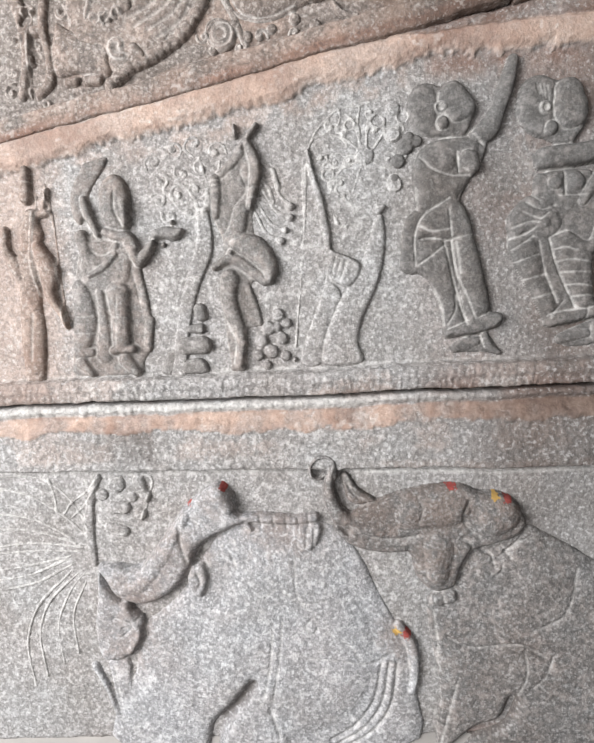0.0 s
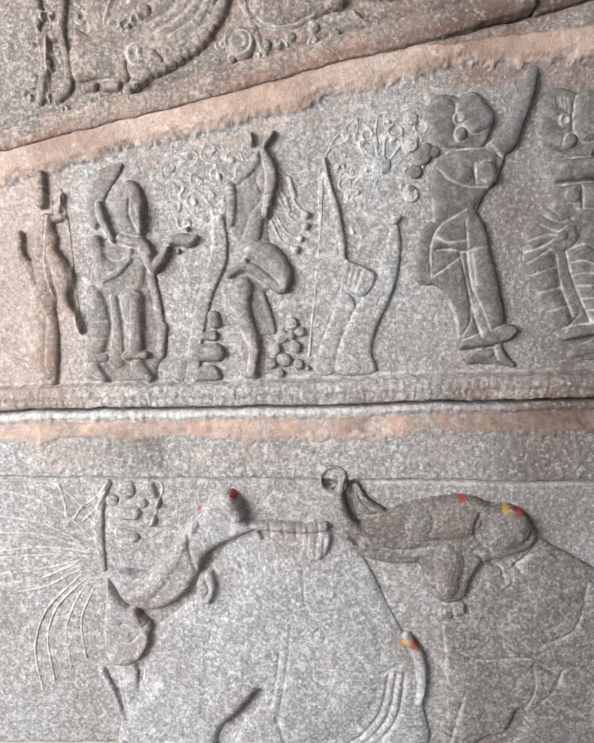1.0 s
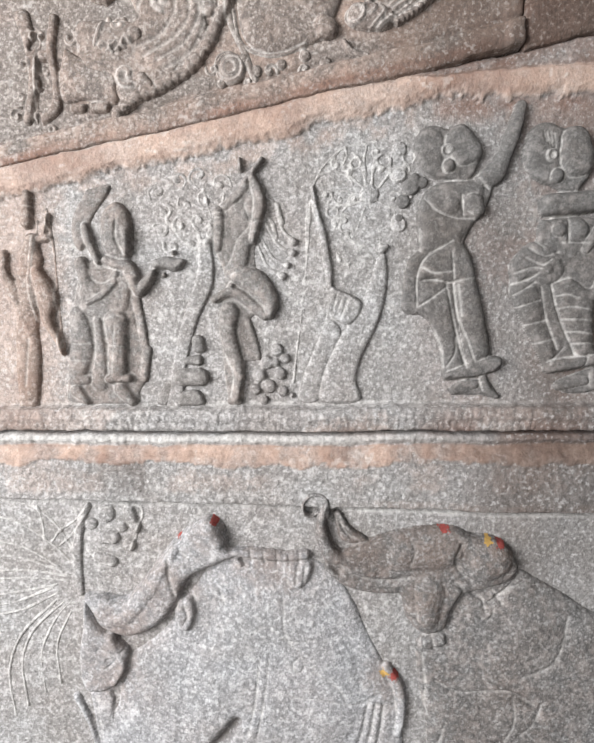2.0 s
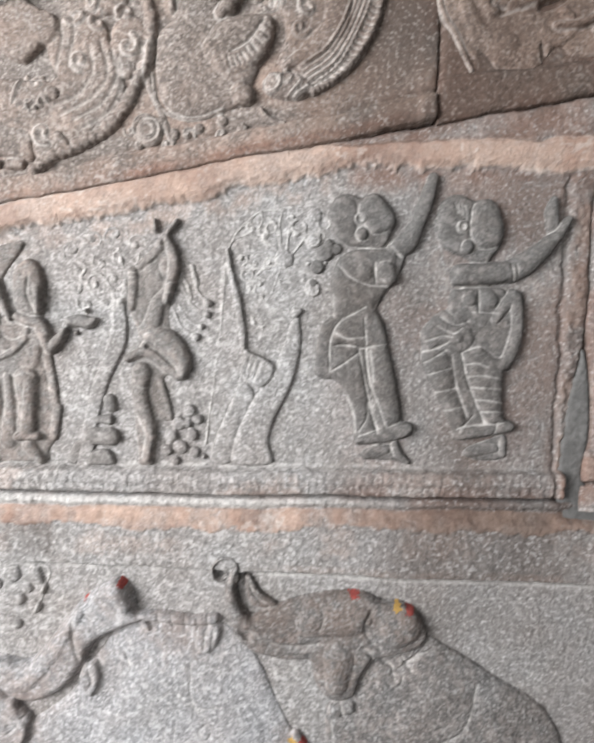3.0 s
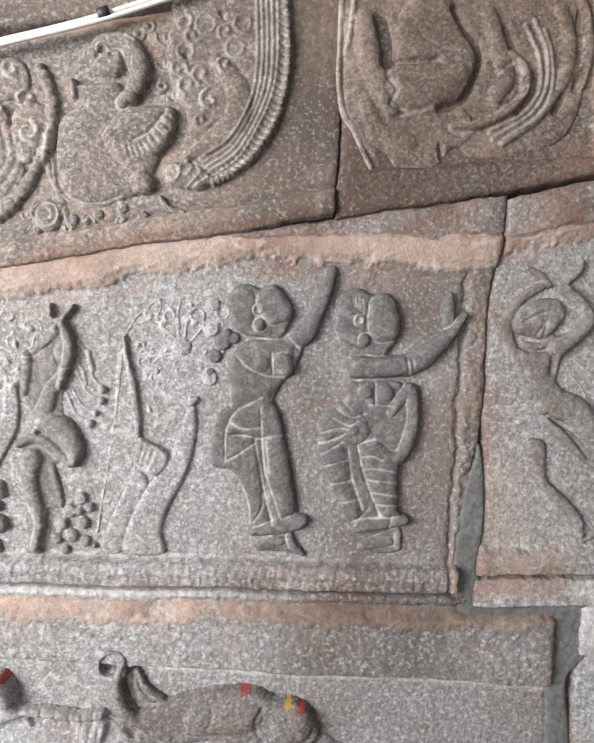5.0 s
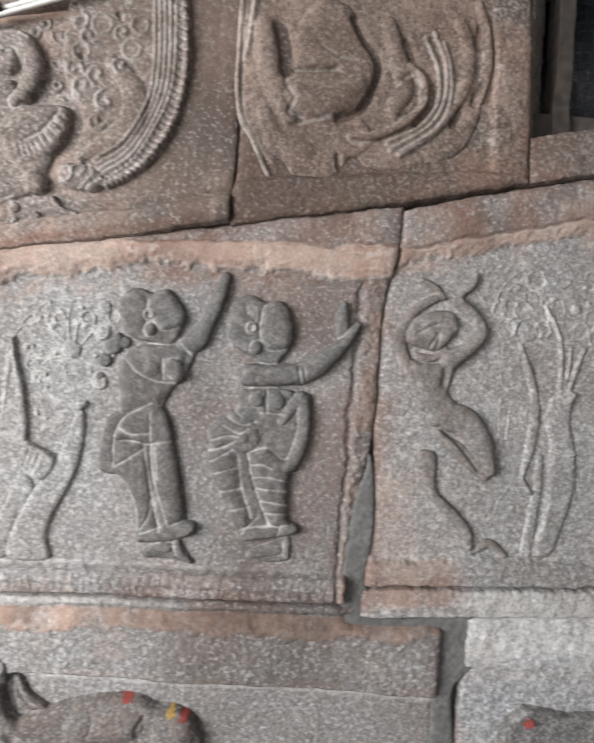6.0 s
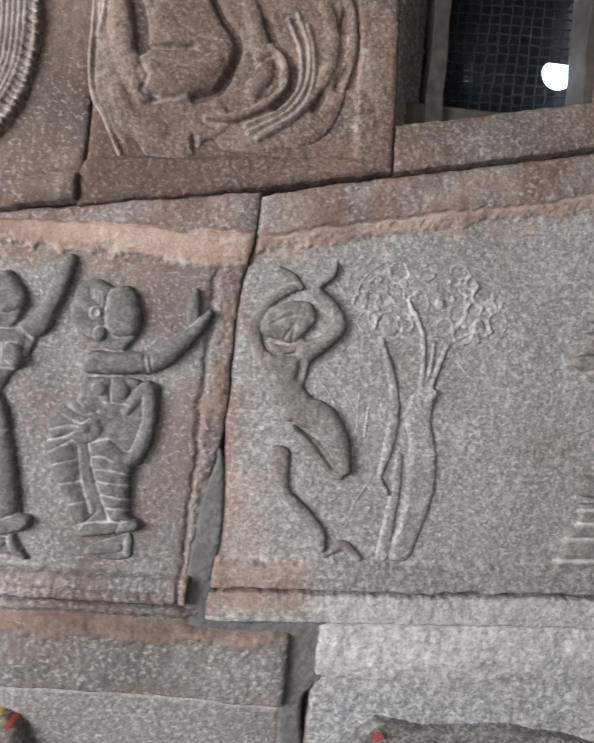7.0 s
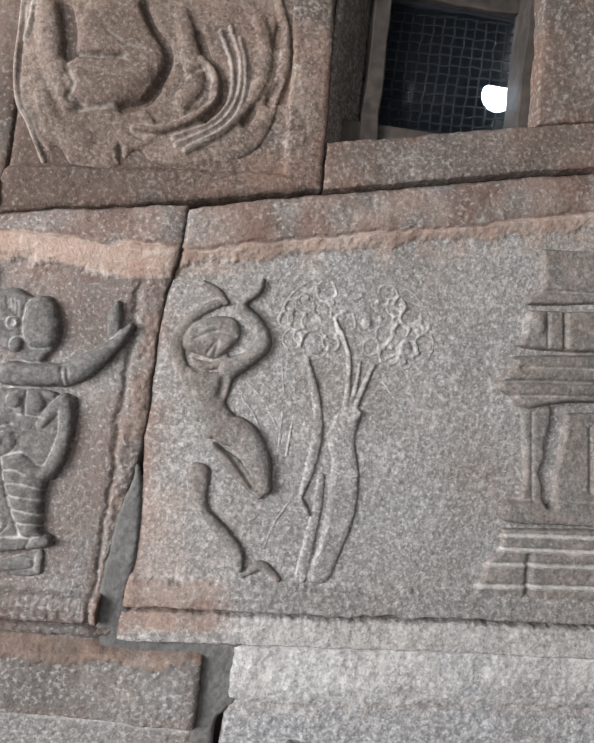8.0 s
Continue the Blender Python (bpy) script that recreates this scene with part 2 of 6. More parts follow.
def softened(h, times=1):
    for _ in range(times):
        p = np.pad(h, 1, mode="edge")
        h = (4 * h + p[:-2, 1:-1] + p[2:, 1:-1] + p[1:-1, :-2] + p[1:-1, 2:]) / 8
    return h


def grid_mesh(name, x, z, y, keep, layers, material):
    """A mesh of the grid's cells that are kept; x, y, z in millimetres; layers: attributes."""
    index = np.full(x.shape, -1)
    used = np.zeros(x.shape, bool)
    for a in (slice(0, -1), slice(1, None)):
        for b in (slice(0, -1), slice(1, None)):
            used[a, b] |= keep
    index[used] = np.arange(used.sum())
    quads = np.stack([index[:-1, :-1], index[1:, :-1], index[1:, 1:], index[:-1, 1:]], -1)[keep]
    mesh = bpy.data.meshes.new(name)
    mesh.vertices.add(int(used.sum()))
    mesh.vertices.foreach_set("co", (np.stack([x[used], y[used], z[used]], -1) / 1000).astype(np.float32).ravel())
    mesh.loops.add(quads.size)
    mesh.loops.foreach_set("vertex_index", quads.astype(np.int32).ravel())
    mesh.polygons.add(len(quads))
    mesh.polygons.foreach_set("loop_start", np.arange(0, quads.size, 4, dtype=np.int32))
    mesh.polygons.foreach_set("loop_total", np.full(len(quads), 4, np.int32))
    mesh.polygons.foreach_set("use_smooth", np.ones(len(quads), bool))
    mesh.update(calc_edges=True)
    for key, value in layers.items():
        mesh.attributes.new(key, "FLOAT", "POINT").data.foreach_set("value", np.clip(value[used], 0, 1).astype(np.float32))
    mesh.materials.append(material)
    return mesh


def carved(name, carving, ground, material, parent, label="", step=1.5, wash=0.0, grime_shade=0.0, soft=2, pale=1.0, depth=1.0, touched=()):
    """Links a relief as one mesh under its stone; ground: how far the panel's face stands out."""
    lo, hi = carving.bounds()
    x, z = np.meshgrid(np.arange(lo[0], hi[0], step), np.arange(lo[1], hi[1], step), indexing="ij")
    h, dust, dirt = carving.height(x, z)
    h = np.where(h > 0, h * depth, h)
    h = softened(h, soft)
    crease = softened(h, 8) - h
    dust = np.maximum(dust, 0.75 * pale * np.clip((crease - 0.15) / 0.7, 0, 1) * (h > -1))
    dust = np.maximum(dust, 0.6 * pale * np.clip(1 - np.abs(h - 0.6) / 1.6, 0, 1)) * (0.5 + 0.7 * lattice(x, z, 13, carving.seed + 31))
    h = h + weathered(x, z, carving.seed + 20, 0.55)
    solid = h > -3.5
    keep = solid[:-1, :-1] & solid[1:, :-1] & solid[1:, 1:] & solid[:-1, 1:]
    stain = np.clip(wash * (0.4 + 1.2 * lattice(x, z, 40, carving.seed + 3)), 0, 1)
    dark = np.clip(grime_shade * 1.6 * (lattice(x, z, 30, carving.seed + 9) - 0.25), 0, 1)
    # pits take their dirt and painted shade
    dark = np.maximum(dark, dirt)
    for x0, z0, r, amount in touched:  # brown stains where hands and oil have been
        spot = amount * np.exp(-((x - x0) ** 2 + (z - z0) ** 2) / r ** 2) * (0.5 + lattice(x, z, 16, carving.seed + 13))
        stain, dark = np.maximum(stain, 0.4 * spot), np.maximum(dark, 0.6 * spot)
    mesh = grid_mesh(name, x, z, -(ground + h), keep, {"wash": stain, "dust": dust, "grime_shade": dark}, material)
    ob = new(name, mesh)
    ob.parent = parent
    if label:
        ob["label"] = label
    return ob


def dab(carving, ground, x0, z0, r, material, parent, label):
    """A finger's dab of coloured powder that follows the relief under it."""
    x, z = np.meshgrid(np.arange(x0 - r - 3, x0 + r + 3, 0.7), np.arange(z0 - r - 3, z0 + r + 3, 0.7), indexing="ij")
    h = softened(carving.height(x, z)[0], 14) + weathered(x, z, carving.seed + 20, 0.55)
    edge = np.hypot(x - x0, (z - z0) * 1.1) + 0.7 * r * (lattice(x, z, r * 0.5, 77) - 0.5) + 0.9 * r * (lattice(x, z, 1.6, 78) - 0.5)
    keep = (edge < r)[:-1, :-1] & (h > -2)[:-1, :-1]
    ob = new("powder_mark", grid_mesh("powder_mark", x, z, -(ground + h + 0.8), keep, {}, material))
    ob.parent = parent
    ob["label"] = label


def band(z, low, high, soft=3.0):
    """1 between two heights, falling off over soft millimetres."""
    return np.clip((z - low) / soft + 0.5, 0, 1) * np.clip((high - z) / soft + 0.5, 0, 1)


def stone(name, corners, shape, material, step=2.5, depth=110, seed=1, worn=4.0, skip="", bend=None, edge_dark=0.55):
    """A dressed block: corners (x, z) from bottom left counter-clockwise; shape(x, z) gives height, wash, dust and
    darkening (dirt and painted shade); skip: edges left unworn (b, t); bend: how the joint side wanders.
    """
    (x0, z0), (x1, z1), (x2, z2), (x3, z3) = corners
    n, m = int(max(x1 - x0, x2 - x3) / step) + 2, int(max(z3 - z0, z2 - z1) / step) + 2
    u, v = np.meshgrid(np.linspace(0, 1, n), np.linspace(0, 1, m), indexing="ij")
    x = (x0 * (1 - u) + x1 * u) * (1 - v) + (x3 * (1 - u) + x2 * u) * v
    z = (z0 * (1 - u) + z1 * u) * (1 - v) + (z3 * (1 - u) + z2 * u) * v
    wide, high = max(x1 - x0, x2 - x3), max(z3 - z0, z2 - z1)
    ragged = 2.2 * (lattice(x, z, 14, seed + 40) - 0.5) + 3.0 * (lattice(x, z, 45, seed + 41) - 0.5)
    low_edge, top_edge = (v * high if "b" not in skip else 1e3), ((1 - v) * high if "t" not in skip else 1e3)
    edge = np.minimum(np.minimum(u, 1 - u) * wide, np.minimum(low_edge, top_edge)) + ragged
    h, wash, dust, grime_shade, *more = shape(x, z)
    flecks = lattice(x, z, 5, seed + 45) * (0.35 + 0.65 * lattice(x, z, 45, seed + 46))
    dust = np.maximum(dust, 0.3 * np.clip((flecks - 0.56) / 0.14, 0, 1))
    rust = 0.85 * np.exp(-np.clip(edge, 0, None) / 20.0) * np.clip(2.2 * lattice(x, z, 38, seed + 43) - 0.7, 0, 1) * np.clip((x + 100) / 300, 0.15, 1)
    rust = np.maximum(rust, more[0]) if more else rust
    if bend:
        side, heights, shifts = bend
        far = (1 - u) * wide if side == "r" else u * wide
        x = x + np.interp(z, heights, shifts) * np.exp(-far / 60.0)
    # the joints wander, the same way for stones that meet
    x, z = x + 4 * (lattice(x, z, 110, 501) - 0.5) + 2.2 * (lattice(x, z, 23, 502) - 0.5) + 1.6 * (lattice(x, z, 8, 505) - 0.5), z + 4 * (lattice(x, z, 110, 503) - 0.5) + 2.2 * (lattice(x, z, 23, 504) - 0.5) + 1.6 * (lattice(x, z, 8, 506) - 0.5)
    h = h + weathered(x, z, seed) * (1 - 0.6 * np.clip(wash, 0, 1)) - worn * np.exp(-np.clip(edge, 0, None) / 4.0) * 1.2
    # darker along the edges, more so towards the right
    grime_shade = np.maximum(grime_shade, edge_dark * np.exp(-np.clip(edge, 0, None) / 2.5) * np.clip((x + 150) / 400, 0.35, 1.3))
    y = -h
    # the sides run back into the wall
    for axis in (0, 1):
        x, z = (np.concatenate([np.take(a, [0], axis), a, np.take(a, [-1], axis)], axis) for a in (x, z))
        y = np.concatenate([np.full_like(np.take(y, [0], axis), depth), y, np.full_like(np.take(y, [0], axis), depth)], axis)
        wash, dust, grime_shade, rust = (np.concatenate([np.take(a, [0], axis), a, np.take(a, [-1], axis)], axis) for a in (wash, dust, grime_shade, rust))
    mesh = grid_mesh(name, x, z, y, np.ones((x.shape[0] - 1, x.shape[1] - 1), bool), {"wash": wash, "dust": dust, "grime_shade": grime_shade, "rust": rust}, material)
    return new(name, mesh)


def part(name, bm, material, parent=None, label="", smooth=True):
    mesh = bpy.data.meshes.new(name)
    bm.to_mesh(mesh)
    bm.free()
    mesh.materials.append(material)
    for f in mesh.polygons:
        f.use_smooth = smooth
    ob = new(name, mesh)
    ob.parent = parent
    if label:
        ob["label"] = label
    return ob


def box(lo, hi, bevel=0.0):
    bm = bmesh.new()
    bmesh.ops.create_cube(bm, size=1)
    for vert in bm.verts:
        vert.co = [l + (c + 0.5) * (h - l) for c, l, h in zip(vert.co, lo, hi)]
    if bevel:
        bmesh.ops.bevel(bm, geom=bm.edges[:], offset=bevel, segments=2, affect="EDGES", profile=0.6)
    return bm


def tube(points, r, sides=8):
    """A round rod along a line of points."""
    bm = bmesh.new()
    pts = [Vector(p) for p in points]
    rings = []
    for k, p in enumerate(pts):
        way = (pts[min(k + 1, len(pts) - 1)] - pts[max(k - 1, 0)]).normalized()
        side = way.orthogonal().normalized() if abs(way.y) > 0.9 else way.cross(Vector((0, 1, 0))).normalized()
        up = side.cross(way)
        rings.append([bm.verts.new(p + r * (math.cos(a) * side + math.sin(a) * up)) for a in (2 * math.pi * i / sides for i in range(sides))])
    for a, b in zip(rings[:-1], rings[1:]):
        for i in range(sides):
            bm.faces.new((a[i], a[(i + 1) % sides], b[(i + 1) % sides], b[i]))
    bm.faces.new(rings[0][::-1])
    bm.faces.new(rings[-1])
    bmesh.ops.recalc_face_normals(bm, faces=bm.faces[:])
    return bm


# ---- the hall round the carved wall ----
tagged(part("floor", box((-5, -4, -0.2), (5, 0.6, 0)), PAVING), "worn grey stone paving of the temple hall", "floor", kind="structure")
tagged(part("ceiling", box((-5, -4, 3.0), (5, 0.6, 3.25)), PLASTER), "plain stone slab ceiling of the hall", "ceiling", kind="structure")
tagged(part("wall_east", box((4.8, -4, 0), (5, 0.6, 3.0)), PLASTER), "plain stone wall closing the hall", "wall", kind="structure")
wall = tagged(part("wall_north", box((-5, 0.35, 0), (5, 0.6, 3.0)), DARK), "blackened backing of the carved granite wall, standing for unlit depth", "wall", kind="structure")
tagged(part("wall_base", box((-5, 0.0, 0), (5, 0.35, 0.6)), PLASTER), "plain granite base courses under the carvings", "wall", kind="structure")
tagged(part("wall_head", box((-5, 0.0, 2.32), (5, 0.35, 3.0)), PLASTER), "plain granite courses over the carvings", "wall", kind="structure")
tagged(part("wall_west_run", box((-5, 0.0, 0.6), (-0.9, 0.35, 2.32)), PLASTER), "plain granite wall beyond the carved panels", "wall", kind="structure")
tagged(part("wall_east_run", box((1.5, 0.0, 0.6), (5, 0.35, 2.32)), PLASTER), "plain granite wall beyond the carved panels", "wall", kind="structure")
tagged(part("joint_bed", box((-0.9, 0.03, 0.6), (0.68, 0.34, 2.32)), DIRT), "dark packed dirt in the joints between stones", "joint", kind="structure")
tagged(part("joint_bed", box((0.68, 0.03, 0.6), (1.5, 0.34, 1.79)), DIRT), "dark packed dirt in the joints between stones", "joint", kind="structure")


# ---- the stones ----
def groove(d, wide):
    return np.exp(-(d / wide) ** 2)


def plaster(wash, x, z, seed):
    """Where the wash is thick it lies as a thin skin with a broken edge."""
    skin = wash - 0.6 + 0.35 * (lattice(x, z, 24, seed) - 0.5) + 0.22 * (lattice(x, z, 7, seed + 1) - 0.5)
    return np.clip(skin / 0.12, 0, 1)


def frieze_left(x, z):
    lower = 1131
    foot = np.minimum(1552 + 0.2 * x, 1584)
    crack = 1618 + 0.04 * (x - 130) + 8 * (lattice(x, z, 40, 7) - 0.5) + 4 * (lattice(x, z, 11, 6) - 0.5)
    side = 484 + np.interp(z, [1137, 1293, 1371], [16, 8, 0])
    wavy = 12 * (lattice(x, z, 60, 5) - 0.5) + 9 * (lattice(x, z, 18, 4) - 0.5) + 5 * (lattice(x, z, 7, 2) - 0.5) + 5 * (lattice(x, z, 3.6, 1) - 0.5)
    h = 16 * band(z, 1100, lower + 33 + 0.15 * wavy, 6)
    h += 3 * groove(z - lower - 18, 5)
    uneven = 6 * (lattice(x, z, 40, 71) - 0.5) + 4 * (lattice(x, z, 9, 70) - 0.5) + 3 * (lattice(x, z, 4.5, 66) - 0.5)
    border = np.clip((x - (side - 26 + uneven)) / 5, 0, 1)
    border = border * np.clip((foot + 8 - z) / 20, 0, 1)
    h += 2.2 * border * (0.2 + 1.2 * lattice(x, z, 35, 72)) + 2.5 * border * (lattice(x, z, 4.5, 74) - 0.5) + 2.2 * border * (lattice(x, z, 8, 73) - 0.5) - 4 * groove(x - side + 30 - uneven, 4) * np.clip((foot + 8 - z) / 20, 0, 1)
    h += 2.0 * (lattice(x * 3.5, z, 12, 91) - 0.5) * band(z, 1100, lower + 30, 8)
    # a smear of salmon plaster under a crack, bare brown stone over it
    strip = np.clip((z - (foot + wavy)) / 5, 0, 1)
    over = np.clip((z - crack) / 3, 0, 1) * np.clip((x - 120) / 20, 0, 1)
    h += 7 * np.clip((z - foot - 0.6 * wavy) / 16, 0, 1) + 2.5 * strip * (1 - over)
    h -= 5 * groove(z - crack, 2.2) * np.clip((x - 120) / 20, 0, 1)
    wash = strip * (1 - over) * (0.82 + 0.3 * (lattice(x, z, 40, 9) - 0.5)) + over * (0.16 + 0.6 * (lattice(x, z, 30, 19) - 0.3))
    h += over * (1.4 * (lattice(x, z, 13, 78) - 0.5) + 0.9 * (lattice(x, z, 5, 79) - 0.5))
    wash = np.maximum(wash, 0.4 * groove(z - foot + 12, 18) * np.clip(2.2 * lattice(x, z, 20, 3) - 0.6, 0, 1))
    wash = np.maximum(wash, 0.6 * border * np.clip(2.6 * lattice(x, z, 30, 31) - 0.7, 0, 1))
    wash = np.maximum(wash, 0.5 * np.clip((-355 - x) / 60, 0, 1))
    wash = np.maximum(wash, 0.3 * band(z, 1100, lower + 33, 8) * np.clip(3 * lattice(x, z, 70, 12) - 1.3, 0, 1))
    wash = np.maximum(wash, np.clip((x - 120) / 200, 0, 1) * 0.2 * np.clip(2.2 * lattice(x, z, 70, 68) - 0.75, 0, 1))
    dust = 0.5 * groove(z - lower - 36, 4) * lattice(x, z, 15, 8)
    dust = np.maximum(dust, 0.4 * strip * groove(z - foot - 4 - wavy, 4) * lattice(x, z, 12, 17))
    grime_shade = 0.6 * groove(x - side + 30 - uneven, 3.5) * (lattice(x, z, 40, 69) > 0.3) * np.clip((foot + 8 - z) / 20, 0, 1) + over * (0.2 + 0.45 * lattice(x, z, 22, 82))
    grime_shade = np.maximum(grime_shade, np.clip((x - 60) / 260, 0, 1) * (0.2 + 0.5 * lattice(x, z, 80, 73)) * (1 - strip))
    grime_shade = np.maximum(grime_shade, 0.7 * groove(z - crack, 1.8) * np.clip((x - 120) / 20, 0, 1) * (lattice(x, z, 30, 18) > 0.3))
    rust = np.clip((x - 60) / 150, 0, 1) * 0.8 * groove(z - foot + 6, 16) * np.clip(2.6 * lattice(x, z, 33, 21) - 0.8, 0, 1) * (1 - strip)
    rust = np.maximum(rust, 0.55 * groove(x - side + 34, 16) * np.clip(2.6 * lattice(x, z, 50, 23) - 0.6, 0, 1))
    rust = np.maximum(rust, 0.8 * over * np.clip(2.2 * lattice(x, z, 35, 24) - 0.6, 0, 1))
    rust = np.maximum(rust, 0.42 * np.clip((x - 120) / 180, 0, 1) * np.clip(2.4 * lattice(x, z, 65, 33) - 0.7, 0, 1) * (1 - strip))
    lip = 1604 + 0.203 * x
    rust = np.maximum(rust, 0.9 * np.clip((z - lip) / 5, 0, 1) * np.clip(2.2 * lattice(x, z, 55, 34) - 0.3, 0, 1) * np.clip((150 - x) / 40, 0, 1))
    # shade under the overhanging upper stones, painted along the joint
    joint = np.exp(-np.clip(1647 + 0.215 * (x - 265) - z, 0, None) / 7) * np.clip((x - 150) / 90, 0, 1)
    h -= 8 * joint
    grime_shade = np.maximum(grime_shade, 0.85 * joint)
    dust = np.maximum(dust, 0.8 * groove(z - lip + 4 + 0.3 * wavy, 3) * np.clip(2 * lattice(x, z, 40, 32) - 0.4, 0, 1) * np.clip((150 - x) / 40, 0, 1))
    return h, wash, dust, grime_shade, rust


def frieze_right(x, z):
    low, top = 1150 + 0.044 * (x - 490), 1628 + 0.22 * (x - 500)
    wavy = 12 * (lattice(x, z, 60, 15) - 0.5) + 9 * (lattice(x, z, 18, 14) - 0.5) + 5 * (lattice(x, z, 7, 13) - 0.5) + 5 * (lattice(x, z, 3.6, 11) - 0.5)
    under = np.clip((low - z) / 6, 0, 1)
    h = 11 * band(z, 1000, low + 40 + 0.4 * wavy, 9) - 16 * groove(z - low - 0.3 * wavy, 3) - 4.5 * under
    crack = top + 7 * (lattice(x, z, 45, 77) - 0.5) + 4 * (lattice(x, z, 12, 76) - 0.5)
    strip = np.clip((z - (top - 22 + wavy)) / 6, 0, 1)
    over = np.clip((z - crack) / 3, 0, 1)
    h += 7 * np.clip((z - top + 22 - 0.6 * wavy) / 18, 0, 1) + 1.5 * strip * (1 - over) - 5 * groove(z - crack, 2.2)
    wash = strip * (1 - over) * (0.72 + 0.4 * (lattice(x, z, 40, 39) - 0.5)) + over * (0.2 + 0.7 * (lattice(x, z, 34, 29) - 0.3))
    h += over * (1.4 * (lattice(x, z, 13, 80) - 0.5) + 0.9 * (lattice(x, z, 5, 81) - 0.5))
    wash = np.maximum(wash, 0.5 * groove(z - top + 26, 20) * np.clip(2.2 * lattice(x, z, 26, 6) - 0.6, 0, 1))
    wash = np.maximum(wash, 0.6 * np.clip((585 - x) / 60, 0, 1) * np.clip(2.4 * lattice(x, z, 60, 22) - 0.6, 0, 1) * np.clip((1330 - z) / 50, 0.15, 1))
    wash = np.maximum(wash, 0.65 * band(z, low - 28, low + 42, 8) * np.clip((640 - x) / 50, 0, 1) * np.clip(0.5 + lattice(x, z, 30, 28), 0, 1))
    wash = np.maximum(wash, 0.1 * np.clip(2.2 * lattice(x, z, 85, 57) - 0.9, 0, 1))
    dust = 0.3 * groove(z - low - 42, 5) * lattice(x, z, 15, 8) + 0.4 * np.clip((low - 3 - z) / 5, 0, 1) * np.clip((x - 590) / 80, 0.1, 1)
    # darker in the groove, along the crack and over the crack
    grime_shade = 0.8 * groove(z - low, 3) + 0.65 * groove(z - crack, 1.8) * (lattice(x, z, 36, 38) > 0.35) + over * (0.15 + 0.45 * lattice(x, z, 25, 56))
    # slightly darker band just above the groove
    grime_shade = np.maximum(grime_shade, 0.22 * band(z, low + 4, low + 40, 6))
    # the overhang's shade continues here, darkened into the stone's colour
    joint = np.exp(-np.clip(1643 + 0.2155 * (x - 271) - z, 0, None) / 7)
    h -= 8 * joint
    grime_shade = np.maximum(grime_shade, 0.85 * joint)
    grime_shade = np.maximum(grime_shade, 0.16 * np.clip((x - 560) / 80, 0, 1) * lattice(x, z, 85, 46) * (1 - strip) * np.clip((z - low) / 5, 0, 1))
    rust = 0.85 * over * np.clip(2.4 * lattice(x, z, 40, 47) - 0.7, 0, 1)
    rust = np.maximum(rust, 0.6 * np.clip((650 - x) / 60, 0, 1) * band(z, low - 24, low + 20, 8) * np.clip(2.4 * lattice(x, z, 28, 48) - 0.7, 0, 1))
    return h, wash, dust, grime_shade, rust


